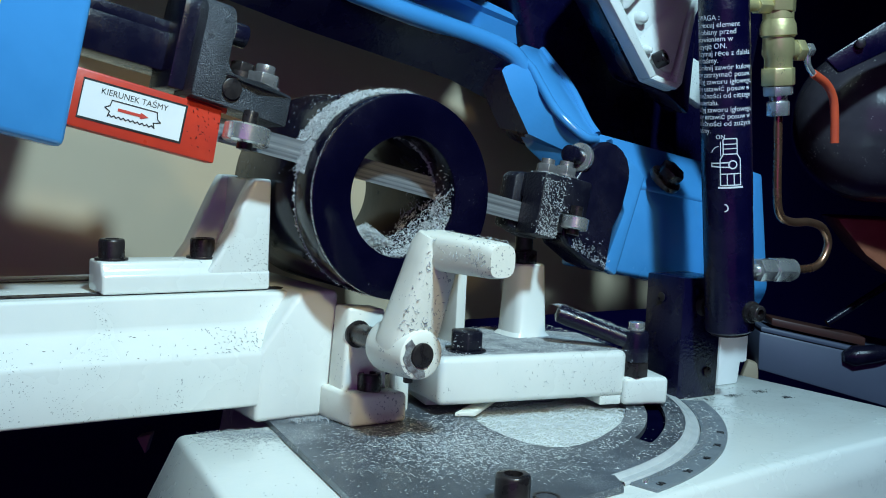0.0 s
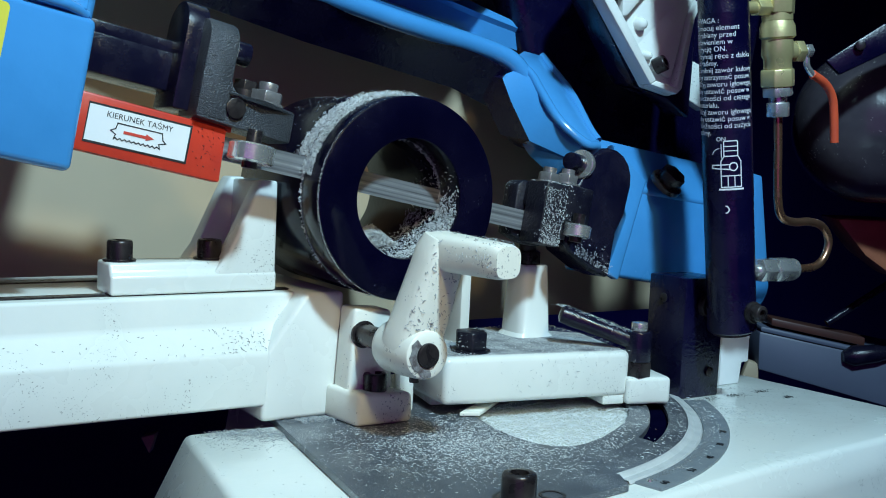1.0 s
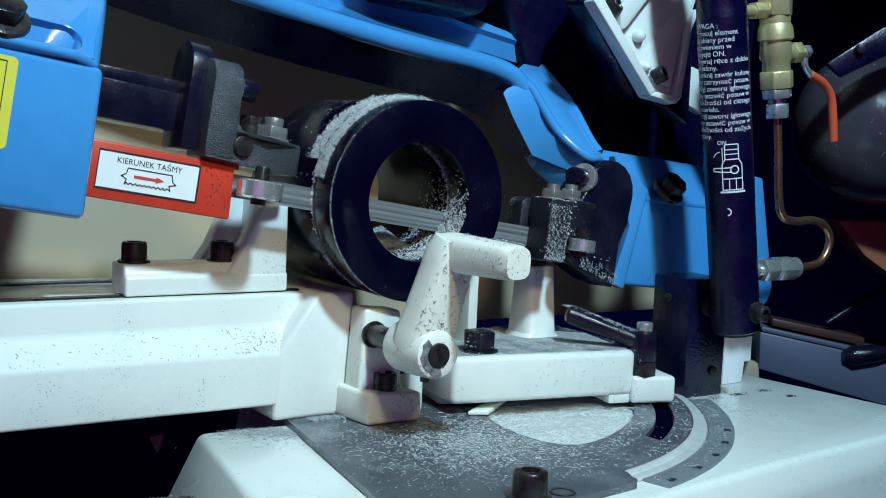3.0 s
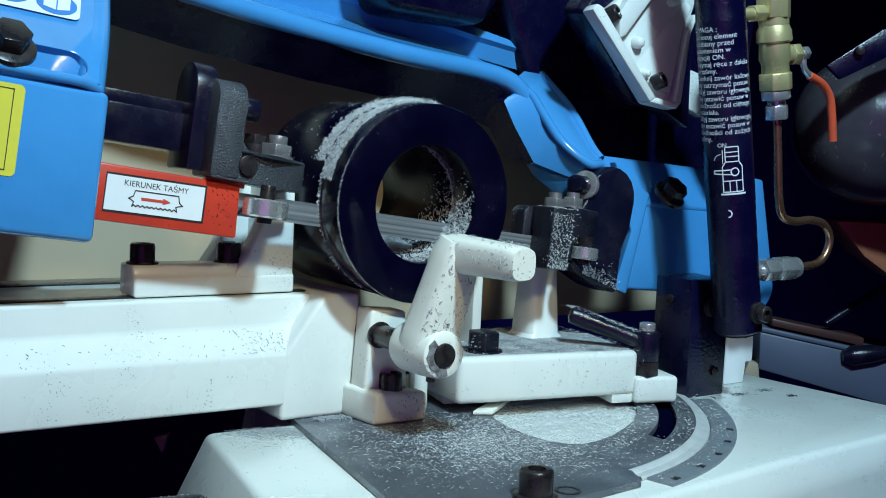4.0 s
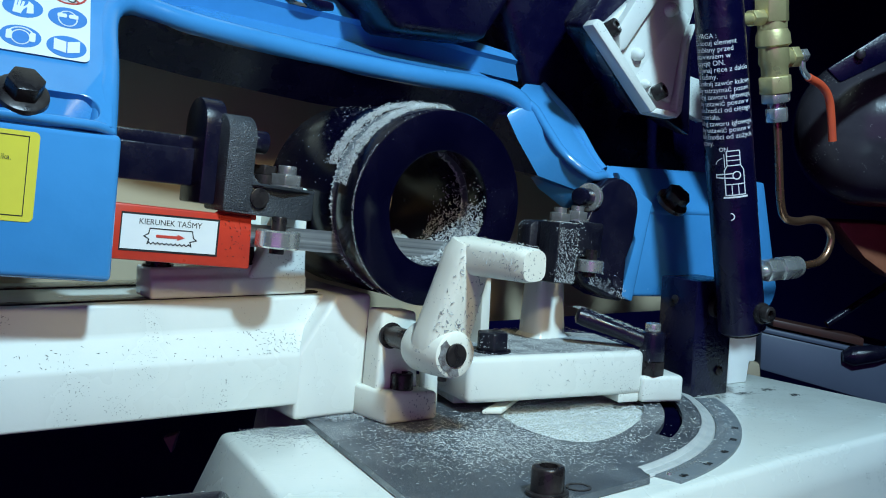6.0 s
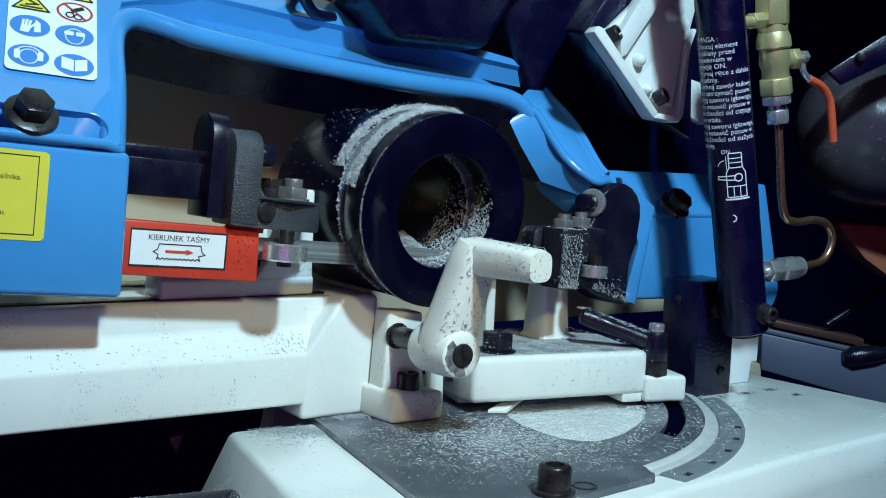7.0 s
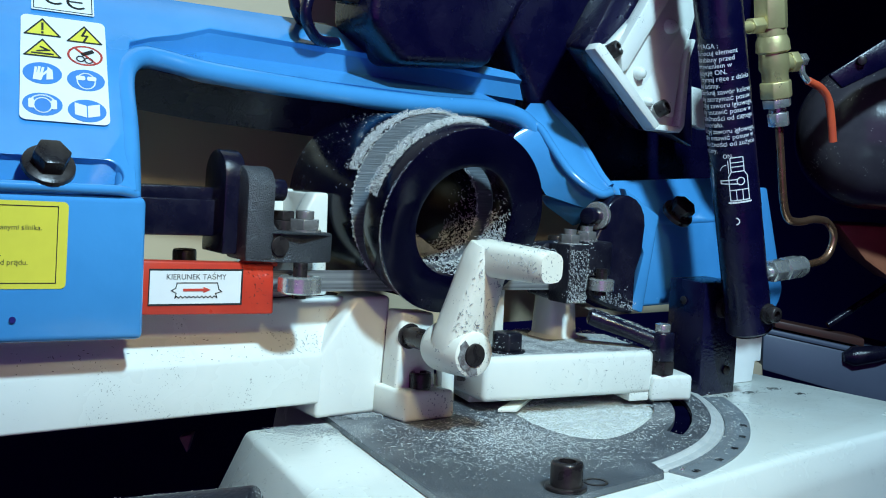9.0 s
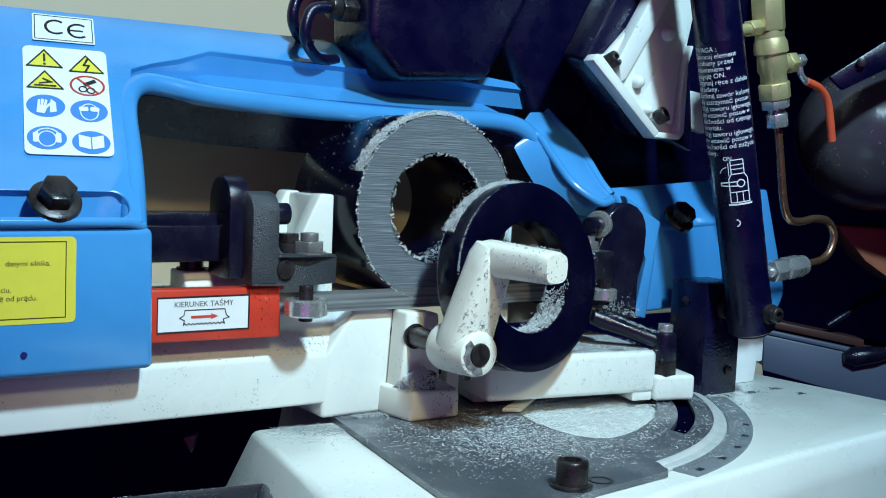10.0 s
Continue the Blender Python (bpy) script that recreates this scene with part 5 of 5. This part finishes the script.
def all_chips():
    up = (0, 0, 1)

    def on_plate(r):
        x, y = r.gauss(0.040, 0.040), r.gauss(-0.055, 0.034)
        if not (-0.05 + 0.17 * min(y, 0.03) < x < 0.20 and -0.165 < y < 0.03) or math.hypot(x - TURN[0], y - TURN[1]) > 0.238:
            return None
        if x > 0.071 and y > -0.085 + 0.60 * max(0.0, x - 0.100) and y < 0.012:
            return None
        return (x, y, 0.0), up
    chips("plate_chips", scatter(6200, 1, on_plate), 0.0005, 0.0020, 2, "pale curled sawing chips strewn over the steel plate")

    chips("plate_chips", scatter(140, 91, on_plate), 0.0006, 0.0062, 92, "long curled plastic threads lying on the steel plate", curl=0.5, lift=0.1)
    chips("bracket_chips", scatter(420, 93, lambda r: ((r.uniform(-0.030, -0.004), 0.030 - abs(r.gauss(0, 0.004)), 0.0004), (r.uniform(-0.6, 0.6), -0.4, 1))), 0.0007, 0.0034, 94, "grey needles of plastic caught at the foot of the bed", HAIR, lift=1.0)

    def in_pit(r):
        x, y = r.uniform(0.07, 0.20), r.uniform(-0.085, 0.02)
        if y < -0.083 + 0.60 * max(0.0, x - 0.100) or x < 0.071:
            return None
        return (x, y, -0.003 + 0.002 * noise.noise((x * 60, y * 60, 0))), up
    chips("pit_chips", scatter(6000, 3, in_pit), 0.0009, 0.0022, 4, "pale sawing chips heaped in the recess of the plate")

    def on_ring(r):
        a, q = radians(r.uniform(-70, -22)), r.uniform(0.203, 0.262)
        if 0.2165 < q < 0.230:
            return None
        return (TURN[0] + q * math.cos(a), TURN[1] + q * math.sin(a), 0.0003 if q < 0.241 else -0.0022), up
    chips("ring_chips", scatter(700, 5, on_ring), 0.0008, 0.002, 6, "pale sawing chips on the turning ring")

    def on_base(r):
        y = r.gauss(0.024, 0.014)
        x = r.gauss(-0.060, 0.016)
        if not (-0.092 < x < -0.045 and -0.12 < y < 0.034):
            return None
        return (x, y, -0.004), up
    chips("base_chips", scatter(900, 7, on_base), 0.0005, 0.0015, 8, "grey sawing chips on the white base", CUT)
    chips("base_chips", scatter(700, 97, lambda r: ((min(r.gauss((-0.060, -0.050, -0.072)[k := r.randrange(3)], 0.006), -0.0445), min(r.gauss((0.026, 0.016, 0.030)[k], 0.005), 0.034), -0.004 + 0.0015 * r.random()), up)), 0.0006, 0.0022, 98, "pale and grey sawing chips in small drifts on the white base", HAIR)
    chips("base_chips", scatter(60, 9, lambda r: ((r.uniform(-0.12, -0.06), r.uniform(-0.14, 0.02), -0.004), up)), 0.0005, 0.0012, 10, "fine grey specks on the white base", CUT)
    chips("base_chips", scatter(420, 11, lambda r: ((r.gauss(CLUMPS[k := r.randrange(6)][0], CLUMPS[k][2]), r.gauss(CLUMPS[k][1], CLUMPS[k][2] * 0.6), -0.004), up)), 0.0006, 0.0022, 12, "dark sawing chips beside the post", INK)

    chips("base_chips", scatter(900, 61, lambda r: ((0.245 + r.gauss(0, 0.022), -0.038 + r.gauss(0, 0.018), -0.0039), up)), 0.0004, 0.0012, 62, "fine grey dust and chips on the white base", CUT)

    chips("base_chips", scatter(320, 63, lambda r: ((r.uniform(0.16, 0.36), -0.13 + 0.12 * r.random() ** 0.7, -0.0039), up)), 0.0004, 0.0013, 64, "fine dark specks on the white base", CUT)
    chips("block_chips", scatter(60, 65, lambda r: ((0.046 + 0.14 * (f := r.random()), 0.0036 - 0.034 * f, r.uniform(0.011, 0.034)), (-0.24, -0.97, 0))), 0.0006, 0.0026, 66, "grey curled hairs of plastic on the block's side", HAIR, curl=0.9)

    def on_block(r):
        x, y = r.uniform(0.05, 0.20), r.uniform(-0.028, 0.085)
        if y < 0.008 - 0.243 * (x - 0.046) or x > 0.186 + 0.25 * (y + 0.03) or y > 0.06 + 0.34 * (x - 0.062):
            return None
        return (x, y, 0.0375), up
    chips("block_chips", scatter(1300, 13, on_block), 0.0005, 0.0015, 14, "grey chips and dust over the top of the vise block", CUT)
    chips("block_chips", scatter(900, 15, on_block), 0.0007, 0.0022, 16, "pale chips over the top of the vise block")

    def on_bed(r):
        x = r.gauss(-0.060, 0.013)
        f = r.random() ** 1.6
        if x > -0.046 + 0.02 * f:
            return None
        return (x, 0.033 + 0.012 * f, 0.0425 + 0.0125 * f), (0, -0.75, 0.66)
    chips("bed_chips", scatter(90, 17, on_bed), 0.0006, 0.0016, 18, "grey chips clinging to the bed's slope", CUT)
    chips("bed_chips", scatter(60, 19, lambda r: ((r.uniform(-0.25, -0.06), 0.0325 + 0.0135 * (f := r.random()), 0.0415 + 0.0145 * f), (0, -0.75, 0.66))), 0.0006, 0.0020, 20, "sparse dark specks on the bed's slope", INK)
    chips("bracket_chips", scatter(240, 21, lambda r: ((r.uniform(-0.04, 0.0), 0.030 - abs(r.gauss(0, 0.006)), 0.0005), up)), 0.0007, 0.002, 22, "grey chips gathered at the foot of the bed", CUT)
    chips("bracket_chips", scatter(70, 23, lambda r: ((r.uniform(-0.005, 0.03), r.uniform(0.001, 0.028), 0.0195), up)), 0.0005, 0.0014, 24, "grey chips on the bracket's foot", CUT)

    def round_pipe(y0, y1, a0, a1, spread):
        def fn(r):
            a = radians(r.uniform(a0, a1))
            y = r.uniform(y0, y1)
            k = PIPE_R + abs(r.gauss(0, spread))
            return (PIPE_X + k * math.cos(a), y, PIPE_Z + k * math.sin(a)), (math.cos(a), 0, math.sin(a))
        return fn
    chips("chip_crust", shifted(scatter(2600, 25, round_pipe(CUT_Y + 0.0005, CUT_Y + 0.011, 68, 158, 0.0012)), PIPE), 0.0009, 0.0024, 26, "pale chips clinging to the pipe beside the kerf", None, PIPE, lift=1.0)
    chips("chip_crust", shifted(scatter(90, 27, round_pipe(CUT_Y + 0.008, PIPE_END - 0.002, 95, 170, 0.0003)), PIPE), 0.0006, 0.0014, 28, "sparse chips on the pipe", None, PIPE)
    chips("chip_crust", shifted(scatter(2300, 29, round_pipe(CUT_Y - 0.0105, CUT_Y - 0.0005, 78, 168, 0.0010)), OFFCUT), 0.0009, 0.0022, 30, "pale chips clinging to the ring beside the kerf", None, OFFCUT, lift=1.0)

    def in_bore(r):
        a = radians(r.gauss(-42, 24))
        y = CUT_Y - 0.001 - (OFF_L - 0.002) * r.random()
        k = BORE_R - abs(r.gauss(0, 0.0012))
        return (PIPE_X + k * math.cos(a), y, PIPE_Z + k * math.sin(a)), (-math.cos(a), 0, -math.sin(a))
    chips("chip_crust", shifted(scatter(1500, 31, in_bore), OFFCUT), 0.0009, 0.0026, 32, "pale chips lying in the ring's bore", None, OFFCUT, lift=0.9)

    def in_bore_pipe(r):
        p, q = in_bore(r)
        return (p[0], CUT_Y + 0.001 + r.random() ** 1.5 * 0.03, p[2]), q
    chips("chip_crust", shifted(scatter(800, 33, in_bore_pipe), PIPE), 0.0009, 0.0026, 34, "pale chips lying in the pipe's bore", None, PIPE, lift=0.9)

    def rim_fuzz(inner):
        def fn(r):
            a = radians(r.uniform(0, 360))
            k = (BORE_R if inner else PIPE_R) + r.uniform(-0.0006, 0.0006)
            return (PIPE_X + k * math.cos(a), CUT_Y - 0.0002, PIPE_Z + k * math.sin(a)), ((-1 if inner else 1) * math.cos(a), -0.8, (-1 if inner else 1) * math.sin(a))
        return fn
    chips("burr", shifted(scatter(420, 35, rim_fuzz(False)), PIPE), 0.0010, 0.0026, 36, "pale burr round the sawn edge", None, PIPE, lift=1.2)
    chips("burr", shifted(scatter(260, 37, rim_fuzz(True)), PIPE), 0.0012, 0.0042, 38, "stringy pale burr round the bore", None, PIPE, curl=0.8, lift=1.2)
    chips("chip_crust", shifted(scatter(420, 39, lambda r: ((PIPE_X + PIPE_R * math.cos(a := radians(r.gauss(200, 40))), CUT_Y - OFF_L + 0.0004 + 0.002 * r.random(), PIPE_Z + PIPE_R * math.sin(a)), (math.cos(a), -0.3, math.sin(a)))), OFFCUT), 0.0005, 0.0012, 40, "fine chips along the ring's edge", None, OFFCUT)

    def on_guide(r):
        if r.random() < 0.6:
            return (r.uniform(0.1665, 0.1855), 0.0471, 0.0545 + 0.040 * r.random() ** 1.5), (0, -1, 0.1)
        return (r.uniform(0.167, 0.186), r.uniform(0.048, 0.068), 0.0978), up
    chips("chip_crust", shifted(scatter(900, 41, on_guide), HEAD), 0.0006, 0.0018, 42, "pale chips caked on the blade guide", None, HEAD)
    chips("chip_crust", shifted(scatter(200, 43, lambda r: ((0.218 + 0.040 * (f := r.random()), 0.0675, 0.0530 - 0.010 * f + abs(r.gauss(0, 0.006))), (0, -1, 0.2))), HEAD), 0.0006, 0.0016, 44, "pale chips caked on the guide clamp", None, HEAD)
    chips("lever_chips", scatter(800, 45, lambda r: (Vector((0.1955, -0.022, 0.0415)).lerp(Vector((0.153, 0.010, 0.0590)), f := r.random()) + Vector((r.gauss(0, 0.002), r.gauss(0, 0.002), 0.0052)), up)), 0.0006, 0.0016, 46, "pale chips caked on the clamp lever")
    def on_crank(r):
        f = r.random()
        if f < 0.6:
            g = min(abs(r.gauss(0.28, 0.10)), 1.0) if f < 0.22 else r.random()
            u = r.uniform(-0.92, 0.92)
            return (0.0035 + 0.011 * g + (0.0156 - 0.003 * g) * u, -0.0375 - 0.0165 * g - (0.0138 - 0.0026 * g) * (1 - abs(u) ** 3.2) ** 0.31, 0.0485 + 0.0675 * g), (u * abs(u), -1, 0.1)
        g = r.random()
        a = radians(r.uniform(20, 200))
        c = Vector((0.0145, -0.048, 0.109)).lerp(Vector((0.0190, -0.103, 0.1085)), g)
        return c + Vector((0.0106 * math.cos(a), 0, 0.0106 * math.sin(a))), (math.cos(a), 0, math.sin(a))
    crank = bpy.data.objects["hand_crank"]
    chips("chip_crust", shifted(scatter(260, 51, on_crank), crank), 0.0009, 0.0034, 52, "grey curled hairs of plastic stuck to the crank", HAIR, crank, curl=0.9, lift=0.5)
    chips("chip_crust", shifted(scatter(420, 53, on_crank), crank), 0.0005, 0.0014, 54, "fine pale chips stuck to the crank", None, crank)
    chips("chip_crust", shifted(scatter(34, 47, lambda r: ((r.gauss(-0.0745, 0.005), 0.0648, r.uniform(0.054, 0.078)), (0, -1, 0))), HEAD), 0.0006, 0.0016, 48, "dark chips stuck to the guard's end", INK, HEAD)

    A, B = Vector((-0.2419, -0.0269, -0.0255)), Vector((-0.1568, -0.1087, -0.003))
    chips("bar_chips", scatter(500, 71, lambda r: (A.lerp(B, r.random()) + Vector((0.004, -0.008, 0.0)) * r.uniform(-1, 1) + Vector((0, 0, 0.0125)), (0, 0, 1))), 0.0006, 0.0016, 72, "pale chips lying on the round bar")


def chip_heap():
    """A clump that lies in the bore and drops on the bracket's foot when the ring comes off."""
    def spot(r):
        x, y = r.gauss(0, 0.0125), r.gauss(0, 0.0080)
        if not (-0.0125 < x < 0.0255 and -0.0060 < y < 0.0200):
            return None
        h = max(0.0, 0.016 - 0.70 * math.hypot(x, y * 1.4))
        return (x, y, h * r.random() ** 0.6), (r.uniform(-1, 1), r.uniform(-1, 1), 1)
    ob = chips("chip_heap", scatter(4200, 81, spot), 0.0009, 0.0030, 82, "pale and grey sawing chips fallen in a heap", CHIP, lift=1.2, curl=0.7)
    return ob


all_chips()
CHIP_HEAP = chip_heap()


def motions():
    bow = ((0, 11.984), (0.5, 11.422), (1, 10.776), (1.5, 10.138), (2, 9.506), (2.5, 8.915), (4, 7.086), (4.5, 6.545), (5, 5.951), (5.5, 5.444), (7, 4.092), (7.5, 3.60), (8, 2.979), (8.5, 2.455), (9, 1.745), (9.5, 0.896), (10, 0.0))
    walk(HEAD, [(t, Matrix.Translation(PIVOT) @ Matrix.Rotation(radians(a), 4, BOW_AXIS)) for t, a in bow])
    walk(CYL, [(t, Matrix.Translation(PIN) @ pose(0, 0, 0, 0, -14.7 + 7.3 * a / 11.984, 0)) for t, a in bow])
    hinge = Vector((PIPE_X, CUT_Y, PIPE_Z - PIPE_R))
    rows = []
    for t, a in ((0, 0), (1.0, 0.2), (2.5, 1.0), (4.5, 3.0), (5.5, 4.2), (7.0, 6.0), (8.0, 8.0), (8.5, 10), (9.0, 14), (9.4, 19)):
        r = pose(0, 0, 0, a)
        rows.append((t, Matrix.Translation(hinge) @ r @ Matrix.Translation(OFF_C - hinge)))
    rows += [(9.6, pose(0.049, -0.001, 0.124, 20, 4, -4)), (9.7, pose(0.062, -0.011, 0.110, 10, 10, -6)), (9.8, pose(0.0650, -0.014, 0.0945, -4, 16, -2)), (9.9, pose(0.0650, -0.016, 0.0925, -8, 18, 3)), (10, pose(0.0645, -0.016, 0.0920, -8, 18, 3))]
    walk(OFFCUT, rows)
    walk(CHIP_HEAP, [(0, pose(PIPE_X, 0.048, 0.0995)), (9.5, pose(PIPE_X, 0.048, 0.0995)), (9.6, pose(0.030, 0.010, 0.098)), (9.7, pose(0.021, -0.004, 0.076)), (9.8, pose(0.011, 0.004, 0.036)), (9.9, pose(0.006, 0.006, 0.0185)), (10, pose(0.006, 0.006, 0.0185))])


motions()
